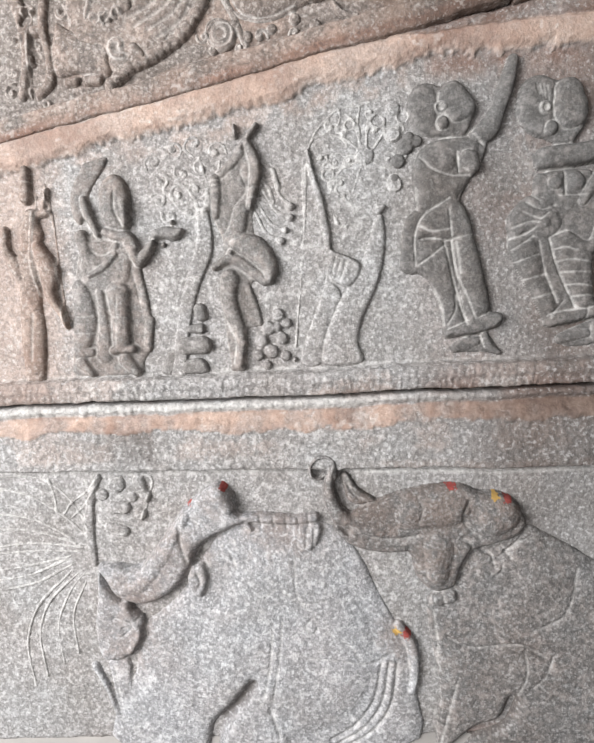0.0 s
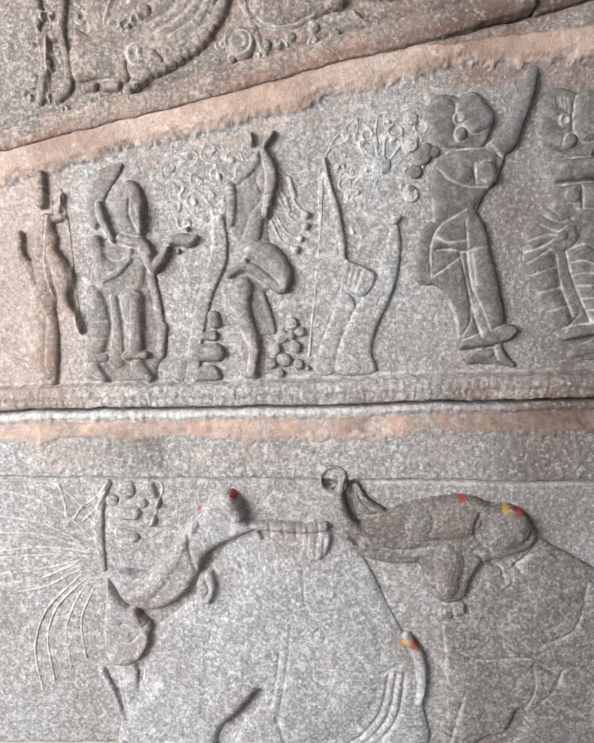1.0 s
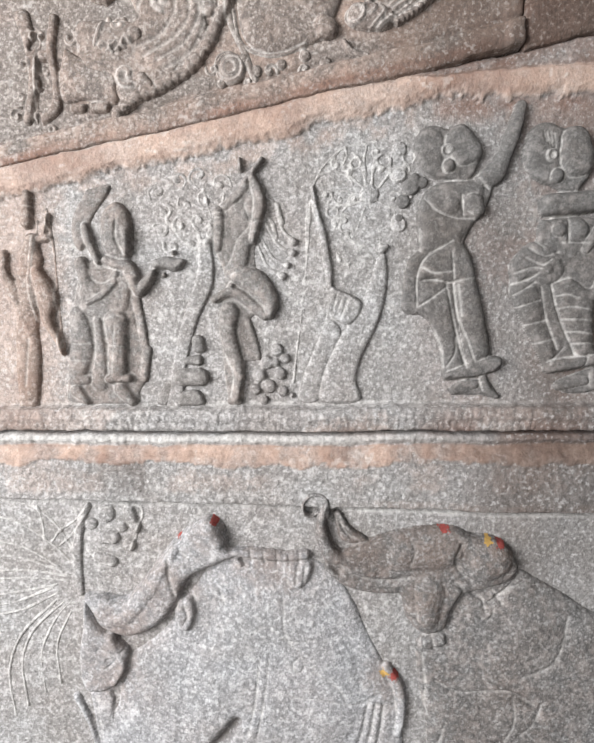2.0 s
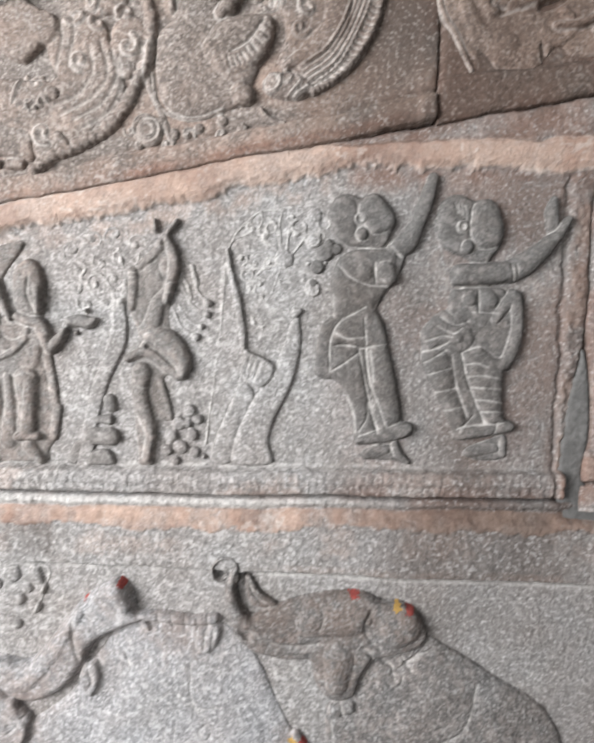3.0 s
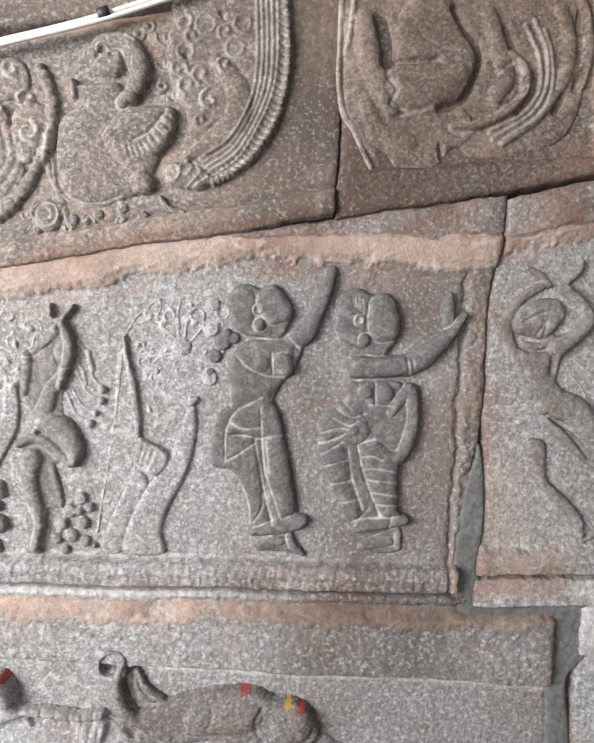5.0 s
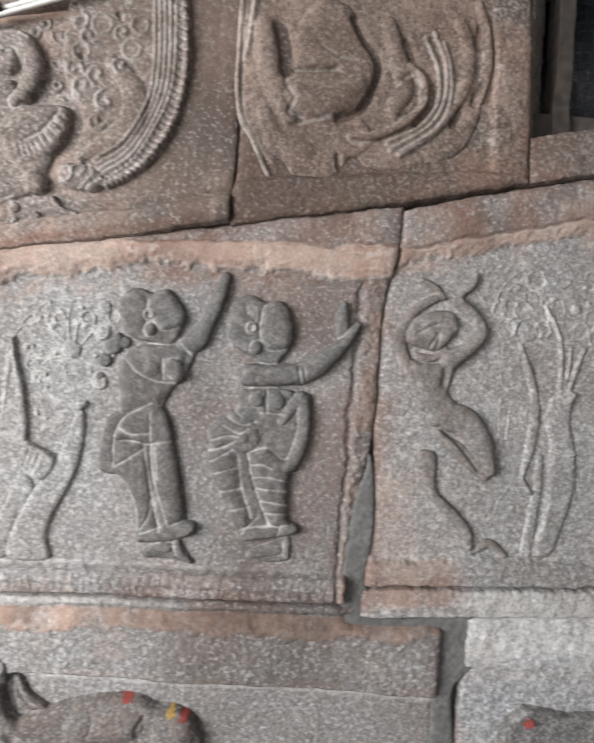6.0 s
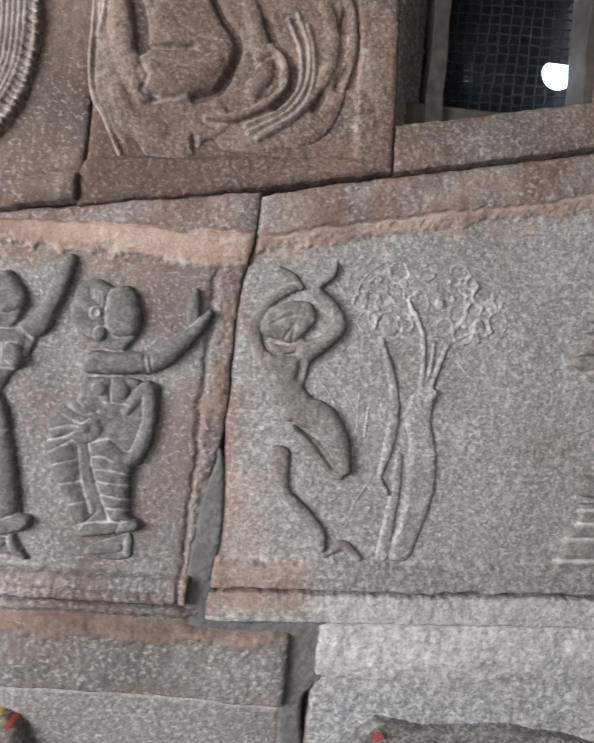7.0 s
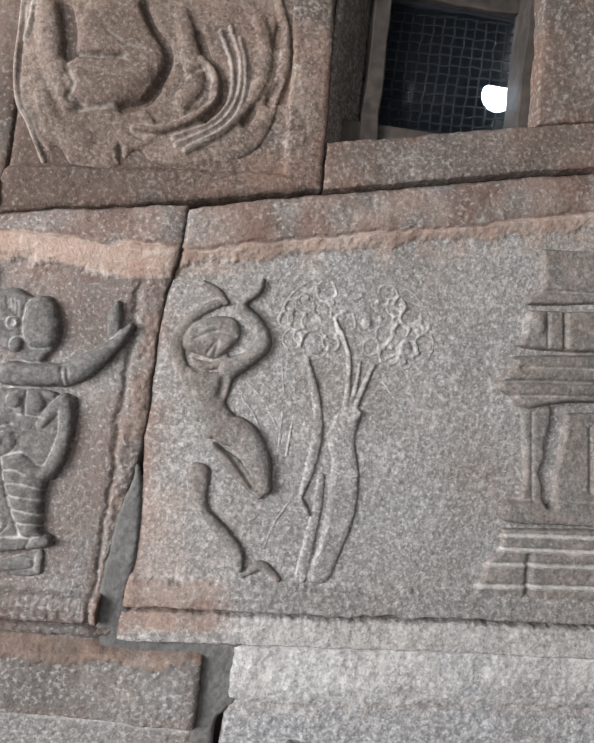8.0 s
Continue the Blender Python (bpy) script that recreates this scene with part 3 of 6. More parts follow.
def elephant_left(x, z):
    line = 1017 - 0.026 * x
    wavy = 5 * (lattice(x, z, 40, 25) - 0.5)
    torn = 16 * (lattice(x, z, 34, 26) - 0.5) + 8 * (lattice(x, z, 11, 27) - 0.5)
    h = 13 * np.clip((z - line - 0.3 * wavy) / 3, 0, 1)
    h -= 6 * groove(z - line + 1, 2.2) * np.clip((x + 420) / 60, 0.3, 1)
    h -= 8 * np.clip((z - 1090 - 0.5 * torn) / 10, 0, 1) - 8 * np.clip((z - 1108) / 8, 0, 1)
    h += 2.0 * (lattice(x * 3.5, z, 12, 92) - 0.5) * band(z, 1108, 1130, 4) + 1.6 * (lattice(x, z, 5, 94) - 0.5) * band(z, line, 1087, 4)
    wash = band(z, 1083 + torn, 1109 + 0.3 * torn, 4) * (0.6 + 0.6 * lattice(x, z, 60, 4))
    wash = np.maximum(wash, 0.35 * band(z, 1040, 1090, 14) * np.clip(3 * lattice(x, z, 50, 44) - 1.5, 0, 1))
    dust = 0.6 * band(z, 1110, 1124, 4) + 0.4 * groove(z - line + 3, 3)
    dust = dust * np.clip((330 - x) / 300, 0.15, 1)
    # bright strip beneath the ledge, a highlight put into the pale colour
    dust = np.maximum(dust, 0.9 * groove(z - line + 5, 3) * np.clip((x - 20) / 40, 0, 1) * (0.4 + 0.8 * lattice(x, z, 30, 54)))
    # thin shadow line of the ledge, painted dark
    grime_shade = 0.75 * groove(z - line - 1, 2.2) * np.clip((x + 150) / 200, 0.2, 1)
    # darker towards the right, held lighter below the ledge to sharpen its painted shadow
    grime_shade = np.maximum(grime_shade, np.clip((x - 60) / 220, 0, 1) * (0.36 + 0.42 * lattice(x, z, 80, 74)) * (0.55 + 0.45 * np.clip((z - line) / 4, 0, 1)))
    wash = np.maximum(wash, 0.55 * band(z, line, line + 14, 6) * np.clip((x - 20) / 60, 0, 1) * lattice(x, z, 40, 53))
    block = band(x, -306, -256, 8) * band(z, 1036, 1086, 8) + 0.5 * band(x, -380, -310, 20) * band(z, 1040, 1086, 10)
    grime_shade = np.maximum(grime_shade, 0.5 * block * (0.3 + 0.9 * lattice(x, z, 14, 52)))
    h -= 10 * np.clip((z - 1092) / 10, 0, 1) * np.clip((x - 450) / 25, 0, 1)
    skin = plaster(wash, x, z, 421)
    h += 1.6 * skin
    wash = np.maximum(wash * 0.7, 0.9 * skin) * (0.6 + 0.6 * lattice(x, z, 18, 63))
    return h, wash, dust, grime_shade


def elephant_right(x, z):
    low = 1150 + 0.044 * (x - 490)
    wavy = 6 * (lattice(x, z, 40, 25) - 0.5)
    ledge = 1037 + 0.06 * (x - 714)
    h = 6.5 - 4 * np.clip((ledge + 18 + wavy - z) / 16, 0, 1) + 1.5 * (lattice(x, z, 9, 24) - 0.5)
    wash = 0.12 * groove(z - ledge, 14)
    wash = np.maximum(wash, 0.7 * np.clip((650 - x) / 40, 0, 1) * band(z, 1112 + wavy, 1170, 6))
    dust = 0.6 * np.clip((z - ledge - 18) / 14, 0, 1) * (0.3 + 0.9 * lattice(x, z, 40, 5)) + 0.4 * groove(z - ledge - 14 - wavy, 6)
    return h, wash, dust, 0 * x


def upper_left(x, z):
    low, right = 1608 + 0.206 * x, 262
    wavy = 6 * (lattice(x, z, 45, 75) - 0.5)
    h = (6.5 + 7 * np.clip((x + 50) / 250, 0, 1)) * np.clip((low + 26 + wavy - z) / 5, 0, 1) - 2.5 * groove(z - low - 29 - wavy, 3)
    h += 5 * np.clip((x - right + 20 + wavy) / 8, 0, 1) * np.clip((1720 - z) / 60, 0.2, 1)
    wash = np.clip(0.17 + 0.24 * np.clip((x + 50) / 250, -1, 1) + 0.6 * (lattice(x, z, 55, 88) - 0.5), 0, 0.6)
    wash = np.maximum(wash, 0.55 * np.clip((low + 34 + 2 * wavy - z) / 12, 0, 1) * lattice(x, z, 33, 89))
    wash = np.maximum(wash, 0.8 * np.clip((z - (1900 + 0.206 * x)) / 10, 0, 1))
    # a faint dark line over the moulding, and darker towards the right
    grime_shade = 0.3 * groove(z - low - 29, 4) * lattice(x, z, 30, 5) + np.clip((x - 20) / 180, 0, 1) * (0.62 + 0.42 * lattice(x, z, 60, 50))
    rust = 0.95 * groove(z - low + 3, 8) * np.clip(2.4 * lattice(x, z, 60, 36) - 0.4, 0, 1) + 0.35 * np.clip((x - 60) / 160, 0, 1) * np.clip(2.4 * lattice(x, z, 70, 35) - 0.8, 0, 1)
    return h, wash, 0 * x, grime_shade, rust


def upper_right(x, z):
    low = 1655 + 0.205 * (x - 290)
    wavy = 6 * (lattice(x, z, 45, 65) - 0.5)
    h = np.maximum(11 * np.clip((1714 + 0.122 * (x - 315) + wavy - z) / 8, 0, 1), 10 * np.clip((x - 622 - 0.06 * (1869 - z) + 0.6 * wavy) / 6, 0, 1))
    wash = np.clip(0.2 + 0.6 * (lattice(x, z, 60, 98) - 0.5), 0, 0.6)
    # the joint's painted shade also darkens this block's lower edge
    return h, wash, 0 * x, np.maximum((0.6 + 0.4 * lattice(x, z, 70, 51)) * np.clip((560 - x) / 130, 0.12, 1), 0.85 * np.exp(-np.abs(z - 1643 - 0.2155 * (x - 271)) / 7)), 0.5 * np.clip(2.2 * lattice(x, z, 60, 49) - 0.8, 0, 1)


def window_sill(x, z):
    low = 1690 + 0.21 * (x - 640)
    h = 11 + 0 * x - 5 * np.clip((z - low - 62) / 15, 0, 1)
    wash = np.clip(0.25 + 0.6 * (lattice(x, z, 60, 58) - 0.5), 0, 0.8)
    return h, wash, 0 * x, 0.25 + 0.45 * lattice(x, z, 35, 51)


def course(x, z):
    return 8 + 0 * x, np.clip(0.2 + 0.6 * (lattice(x, z, 60, 38) - 0.5), 0, 0.6), 0 * x, 0.25 + 0.4 * lattice(x, z, 50, 37)


GROUP = "carved stones of the wall"
# heights at which the joint between the two frieze stones bends
LEVELS = [1137, 1200, 1293, 1330, 1371, 1422, 1517, 1568, 1621, 1690]
elephant_stone = tagged(stone("carved_stone", [(-900, 600), (602, 600), (598, 1121), (-900, 1129)], elephant_left, PALE, 2.4, seed=110), "grey granite block carved with a bull and an elephant", "carved stone", GROUP)
elephant_stone_right = tagged(stone("carved_stone", [(618, 600), (1500, 600), (1500, 1152), (638, 1111)], elephant_right, CHALK, 2.4, seed=140, skip="t"), "pale granite block with a shallow ledge above an elephant", "carved stone", GROUP)
frieze_stone = tagged(stone("carved_stone", [(-900, 1133), (489, 1128), (489, 1690), (-900, 1419)], frieze_left, PALE, 2.2, seed=170, worn=3, bend=("r", LEVELS, [-33, -27, -16, -6, -2, 1, 0, 3, 17, 19])), "pale granite panel carved with sages, dancers and trees", "carved stone", GROUP)
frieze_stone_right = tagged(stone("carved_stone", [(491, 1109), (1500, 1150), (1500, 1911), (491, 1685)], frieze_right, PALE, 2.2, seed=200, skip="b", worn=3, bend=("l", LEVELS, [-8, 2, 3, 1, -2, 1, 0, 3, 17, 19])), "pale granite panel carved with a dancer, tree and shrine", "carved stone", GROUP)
peacock_stone = tagged(stone("carved_stone", [(-900, 1422), (269, 1650), (273, 1972), (-900, 1732)], upper_left, WARM, 2.2, seed=230, worn=2.5), "ochre-washed granite block carved with bird roundels", "carved stone", GROUP)
roundel_stone = tagged(stone("carved_stone", [(271, 1643), (684, 1732), (672, 2060), (275, 1974)], upper_right, BROWN, 2.2, seed=260), "brown-washed granite block with a feathered roundel", "carved stone", GROUP)
sill_stone = tagged(stone("sill_stone", [(686, 1733), (1500, 1916), (1500, 1981), (684, 1799)], window_sill, WARM, 2.2, seed=290, worn=2), "brown granite sill under the small window", "window sill", GROUP)
jamb_stone = tagged(stone("jamb_stone", [(974, 1864.5), (1500, 1981.5), (1500, 2160), (962, 2064)], course, WARM, 2.5, seed=300, worn=1.5, edge_dark=0.25), "brown granite jamb beside the small window", "window jamb", GROUP)
for spec in ([(-900, 1738), (270, 1979), (270, 2318), (-900, 2318)], [(274, 1981), (672, 2063), (672, 2318), (274, 2318)], [(674, 2063), (1500, 2166), (1500, 2318), (674, 2318)]):
    tagged(stone("course_stone", spec, course, WARM, 4, seed=330 + int(spec[0][0]) % 7), "plain ochre-washed granite block", "stone block", GROUP)
tagged(part("joint_bed", box((0.97, 0.105, 1.8), (1.5, 0.34, 2.32)), DIRT), "dark packed dirt behind the window jamb", "joint", kind="structure")


# ---- the carvings ----
def scrolls(c, centres, r, line, h):
    """Curling leaf scrolls, each turned and sized a little differently."""
    rnd = random.Random(c.seed)
    for x, z in centres:
        a0, way, size = rnd.uniform(0, 6.28), rnd.choice((-1, 1)), r * rnd.uniform(0.75, 1.15)
        c.line([(x + size * (1 - k / 9) * math.cos(a0 + way * k * 0.8), z + size * (1 - k / 9) * math.sin(a0 + way * k * 0.8)) for k in range(8)], line, h)
        c.limb([(x, z, size * 0.35)], h * 1.1)


def ring(c, centre, r, line, h):
    c.line([(centre[0] + r * math.cos(k * math.pi / 6), centre[1] + r * math.sin(k * math.pi / 6)) for k in range(13)], line, h)


def beads(c, points, r, h):
    """A row of knobs along a curve."""
    path = curve(points, 12)
    run = np.r_[0, np.cumsum(np.hypot(*np.diff(path, axis=0).T))]
    rnd = random.Random(c.seed)
    for s in np.arange(0, run[-1], r * 1.2):
        c.limb([(np.interp(s, run, path[:, 0]), np.interp(s, run, path[:, 1]), r * rnd.uniform(0.85, 1.1))], h * rnd.uniform(0.8, 1.05))


def fan(c, root, near, far, low, high, line, h):
    """Leaf ribs that spread upward from a root."""
    rnd = random.Random(c.seed + 1)
    for k in range(15):
        a = math.radians(90 + low + (high - low) * k / 14)
        bend = rnd.uniform(-0.25, 0.25)
        reach = far * rnd.uniform(0.8, 1.05)
        c.line([(root[0] + s * math.cos(a + bend * s / reach), root[1] + s * math.sin(a + bend * s / reach)) for s in (near, (near + reach) / 2, reach)], line, h)



c = Carving(53)
c.limb([(-168, 1394, 9), (-170, 1344, 13), (-190, 1295, 11), (-206, 1234, 10), (-218, 1166, 12)], 5.6, 3.9)
scrolls(c, [(-235, 1468), (-206, 1485), (-175, 1490), (-145, 1478), (-226, 1441), (-195, 1452), (-167, 1457), (-143, 1444), (-231, 1415), (-203, 1423), (-176, 1428), (-216, 1394), (-188, 1396), (-159, 1417)], 15, 2.6, 2.6)
c.line([(-171, 1395), (-186, 1428), (-219, 1450)], 2.8, 2)
c.line([(-168, 1394), (-159, 1427), (-169, 1473)], 2.8, 2)
c.line([(-172, 1388), (-201, 1403), (-223, 1431)], 2.8, 2)
c.line([(-166, 1394), (-149, 1426), (-140, 1465)], 2.8, 2)
carved("carved_tree", c, 0, PALE, frieze_stone, "low relief of a leafy tree with curling branches", pale=0.5, depth=0.8, soft=2, grime_shade=0.2)

c = Carving(73)
c.plate([(73, 1372), (86, 1377), (89, 1337), (78, 1287), (54, 1236), (45, 1203), (50, 1171), (-5, 1170), (-4, 1202), (11, 1242), (32, 1279), (54, 1315), (66, 1348)], 7, 9, 0.2)
c.plate([(10, 1332), (-1, 1282), (-20, 1235), (-37, 1188), (-34, 1170), (-9, 1173), (1, 1216), (24, 1266), (8, 1305)], 5, 9, 0.15)
c.plate([(10, 1334), (53, 1311), (35, 1279), (4, 1299)], 11, 4)
c.cut([(18, 1322), (11, 1298)], 1.5, 2)
c.cut([(25, 1318), (17, 1295)], 1.5, 2)
c.cut([(31, 1314), (24, 1291)], 1.5, 2)
c.cut([(3, 1295), (21, 1281), (36, 1275)], 1.8, 2.5)
c.limb([(-16, 1471, 3), (-11, 1440, 4), (-2, 1404, 6), (5, 1361, 6), (8, 1334, 4)], 8, 2.6)
c.line([(-19, 1453), (-22, 1394), (-29, 1321), (-38, 1255), (-45, 1198)], 2, 2)
c.line([(-24, 1440), (-26, 1381), (-34, 1308)], 1.6, 1.4)
c.limb([(64, 1460, 13)], 5, 2.6)
c.limb([(80, 1385, 8), (87, 1388, 4)], 9, 2.6)
c.limb([(104, 1485, 9)], 5, 2.4)
c.limb([(104, 1418, 10)], 5, 2.4)
c.limb([(105, 1521, 10)], 5, 2.4)
c.limb([(125, 1479, 7)], 6, 2.4)
c.line([(-14, 1474), (-4, 1495), (14, 1514), (32, 1526), (59, 1528), (89, 1535)], 1.9, 2)
c.line([(59, 1473), (51, 1506), (40, 1518)], 1.9, 2)
c.line([(55, 1469), (35, 1487), (18, 1490)], 1.9, 2)
c.line([(51, 1461), (21, 1466), (-6, 1459)], 1.9, 2)
c.line([(54, 1452), (28, 1440), (14, 1412)], 1.9, 2)
c.line([(64, 1445), (75, 1415), (79, 1389)], 1.9, 2)
c.line([(58, 1445), (47, 1416), (45, 1395)], 1.9, 2)
c.line([(74, 1451), (92, 1442), (111, 1445)], 1.9, 2)
c.line([(75, 1467), (90, 1488), (94, 1509)], 1.9, 2)
c.line([(67, 1474), (69, 1501), (77, 1520)], 1.9, 2)
c.line([(50, 1456), (19, 1443), (3, 1443)], 1.9, 2)
c.line([(22, 1414), (42, 1395), (68, 1385)], 1.9, 2)
c.line([(16, 1388), (23, 1368), (42, 1362)], 1.9, 2)
c.line([(-8, 1486), (14, 1493), (33, 1486), (41, 1473)], 1.9, 2)
c.line([(30, 1525), (32, 1512), (26, 1500)], 1.9, 2)
c.line([(60, 1525), (56, 1507), (59, 1487)], 1.9, 2)
ring(c, (103, 1487), 10, 1.6, 2.6)
ring(c, (103, 1418), 10, 1.6, 2.6)
ring(c, (83, 1505), 9, 1.6, 2.6)
ring(c, (45, 1503), 7, 1.6, 2.6)
ring(c, (43, 1361), 9, 1.6, 2.6)
ring(c, (12, 1437), 8, 1.6, 2.6)
ring(c, (118, 1509), 8, 1.6, 2.6)
scrolls(c, [(18, 1502), (35, 1493), (78, 1494), (97, 1455), (120, 1456), (21, 1454), (30, 1426), (34, 1407), (23, 1371), (91, 1432), (15, 1421), (73, 1518), (113, 1495), (41, 1454), (59, 1428), (4, 1460)], 9, 1.9, 2)
carved("carved_tree", c, 0, PALE, frieze_stone, "large low relief of a flowering tree with a bow", pale=0.5, depth=0.9, soft=2, grime_shade=0.12)

c = Carving(75)
c.limb([(120, 1469, 12), (126, 1482, 6)], 11.2, 3.9)
c.limb([(110, 1449, 10)], 9.6, 3.9)
c.limb([(136, 1475, 8)], 9.6, 3.9)
c.limb([(104, 1426, 7)], 8, 3.9)
carved("carved_leaves", c, 0, WORN, frieze_stone, "small carved leaves over the tree's branches", pale=0.5, depth=0.6)

c = Carving(101)
c.plate([(997, 1696), (1020, 1697), (1188, 1705), (1194, 1642), (1104, 1631), (988, 1615), (1006, 1645)], 9, 5)
c.plate([(989, 1608), (1197, 1624), (1202, 1576), (997, 1554), (987, 1576)], 11, 5)
c.limb([(1003, 1594, 13), (1005, 1585, 12)], 15, 2.6)
c.cut([(1041, 1613), (1047, 1560)], 3, 5, 0)
c.cut([(1016, 1610), (1022, 1558)], 2, 3)
c.cut([(993, 1635), (1179, 1650)], 2, 3)
c.cut([(989, 1612), (1181, 1631)], 3, 5, 0)
c.plate([(956, 1507), (972, 1526), (991, 1544), (1203, 1561), (1210, 1502), (1046, 1481), (999, 1470), (977, 1485), (963, 1493)], 16, 9)
c.cut([(960, 1504), (1021, 1511), (1207, 1526)], 3, 6, 0)
c.cut([(977, 1486), (1043, 1493), (1209, 1508)], 2.4, 4)
c.cut([(985, 1527), (1205, 1546)], 2, 3)
c.plate([(994, 1471), (1042, 1476), (1038, 1431), (1037, 1385), (1039, 1342), (1007, 1339), (1009, 1382)], 8, 6)
c.cut([(1010, 1467), (1024, 1344)], 2, 2)
c.plate([(1058, 1471), (1212, 1480), (1225, 1360), (1054, 1345), (1049, 1382), (1056, 1413)], 10, 6)
# niche outline, its depth darkened in colour as well as cut
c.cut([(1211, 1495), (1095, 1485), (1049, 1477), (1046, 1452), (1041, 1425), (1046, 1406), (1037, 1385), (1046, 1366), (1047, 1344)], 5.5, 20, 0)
c.cut([(1096, 1454), (1106, 1366)], 3, 3, 0)
c.limb([(994, 1327, 15), (1034, 1330, 18), (1228, 1340, 18)], 17, 3)
c.plate([(984, 1304), (1231, 1314), (1243, 1198), (964, 1182), (965, 1232), (969, 1255), (986, 1272)], 9, 6)
c.line([(984, 1293), (1079, 1299), (1231, 1307)], 1.6, 2.2)
c.line([(979, 1273), (1081, 1278), (1234, 1286)], 1.6, 2.2)
c.line([(963, 1250), (1083, 1258), (1236, 1265)], 1.6, 2.2)
c.line([(952, 1220), (1086, 1228), (1239, 1235)], 1.6, 2.2)
c.cut([(983, 1297), (1078, 1302), (1231, 1311)], 2.2, 3, 0)
c.cut([(979, 1276), (1080, 1282), (1233, 1290)], 2.2, 3, 0)
c.cut([(963, 1254), (1083, 1262), (1235, 1269)], 2.2, 3, 0)
c.cut([(951, 1224), (1086, 1232), (1239, 1239)], 2.2, 3, 0)
c.cut([(989, 1306), (1077, 1312), (1230, 1319)], 3, 8, 0)
c.cut([(1029, 1267), (1030, 1228), (1038, 1185)], 5, 5, 0)
c.cut([(990, 1295), (1074, 1300), (1225, 1308)], 1.6, 0.3, 1.5)
c.cut([(979, 1275), (1076, 1280), (1227, 1288)], 1.6, 0.3, 1.5)
c.cut([(971, 1253), (1078, 1259), (1229, 1266)], 1.6, 0.3, 1.5)
c.cut([(954, 1222), (1081, 1230), (1232, 1238)], 1.6, 0.3, 1.5)
carved("carved_shrine", c, 0, MIDDLE, frieze_stone_right, "carved miniature shrine with stepped base and niche", wash=0.12, grime_shade=0.25, pale=0.4, soft=2)

c = Carving(103)
c.plate([(-118, 1725), (-114, 1763), (-93, 1787), (-93, 1814), (-68, 1819), (-36, 1823), (-22, 1792), (27, 1736), (3, 1676), (-24, 1661), (-77, 1653), (-108, 1673)], 10, 28, 0.08)
c.plate([(49, 1727), (62, 1770), (35, 1826), (32, 1883), (51, 1960), (185, 1966), (198, 1864), (191, 1800), (169, 1737), (131, 1700), (96, 1690), (70, 1712)], 8, 12, 0.15)
c.limb([(97, 1854, 10), (128, 1817, 20), (129, 1777, 20), (98, 1742, 16), (63, 1720, 7)], 13, 2.4)
c.line([(150, 1958), (155, 1856), (146, 1795), (120, 1746), (82, 1718)], 2.2, 3)
c.line([(157, 1958), (162, 1856), (153, 1795), (124, 1741), (86, 1712)], 2.2, 3)
c.line([(164, 1959), (169, 1857), (159, 1796), (128, 1736), (90, 1706)], 2.2, 3)
c.line([(171, 1959), (176, 1857), (166, 1796), (133, 1731), (95, 1701)], 2.2, 3)
c.line([(179, 1959), (183, 1857), (172, 1796), (137, 1726), (99, 1695)], 2.2, 3)
beads(c, [(187, 1960), (197, 1877), (193, 1819), (181, 1774), (158, 1734), (128, 1704), (95, 1685)], 6, 13)
c.limb([(-27, 1788, 10), (-12, 1810, 14), (-7, 1842, 17), (-23, 1870, 15), (-53, 1871, 14), (-69, 1857, 11)], 16, 2.2)
c.plate([(-76, 1846), (-57, 1866), (-29, 1861), (-31, 1829), (-60, 1828), (-74, 1835)], 12, 14, 0.1)
c.cut([(-68, 1841), (-54, 1857), (-40, 1853)], 2, 3)
ring(c, (-54, 1858), 7, 1.8, 3)
c.cut([(-93, 1816), (-61, 1820), (-40, 1822), (-30, 1831)], 2.4, 5)
c.limb([(-96, 1816, 6), (-93, 1795, 5)], 12, 2.4)
c.plate([(-56, 1746), (-28, 1782), (23, 1791), (47, 1782), (38, 1735), (5, 1709), (-20, 1701), (-46, 1720)], 15, 16, 0.15)
c.cut([(-11, 1737), (12, 1751), (32, 1780)], 2, 4)
c.cut([(-16, 1728), (-12, 1716)], 1.8, 3)
c.cut([(-10, 1730), (-5, 1718)], 1.8, 3)
c.cut([(-4, 1732), (2, 1721)], 1.8, 3)
c.cut([(2, 1736), (9, 1725)], 1.8, 3)
c.cut([(8, 1742), (16, 1731)], 1.8, 3)
c.cut([(14, 1748), (23, 1738)], 1.8, 3)
c.cut([(20, 1756), (31, 1747)], 1.8, 3)
c.cut([(26, 1766), (38, 1757)], 1.8, 3)
c.cut([(32, 1776), (44, 1768)], 1.8, 3)
c.cut([(39, 1735), (55, 1772), (47, 1781)], 3, 6, 0)
c.limb([(2, 1684, 17), (7, 1682, 15)], 16, 2.3)
c.limb([(28, 1663, 5), (39, 1650, 5), (60, 1644, 5)], 10, 2.4)
c.limb([(51, 1697, 18), (78, 1693, 17), (90, 1692, 11)], 13, 2.3)
ring(c, (43, 1697), 12, 2, 4)
ring(c, (63, 1705), 8, 1.8, 3)
c.line([(64, 1677), (83, 1698), (76, 1710)], 2, 3)
c.line([(74, 1678), (93, 1692)], 2, 3)
c.limb([(76, 1773, 16), (87, 1793, 11)], 10, 2.4)
ring(c, (124, 1872), 12, 2.6, 2.4)
ring(c, (57, 1864), 11, 2.6, 2.4)
ring(c, (133, 1905), 11, 2.6, 2.4)
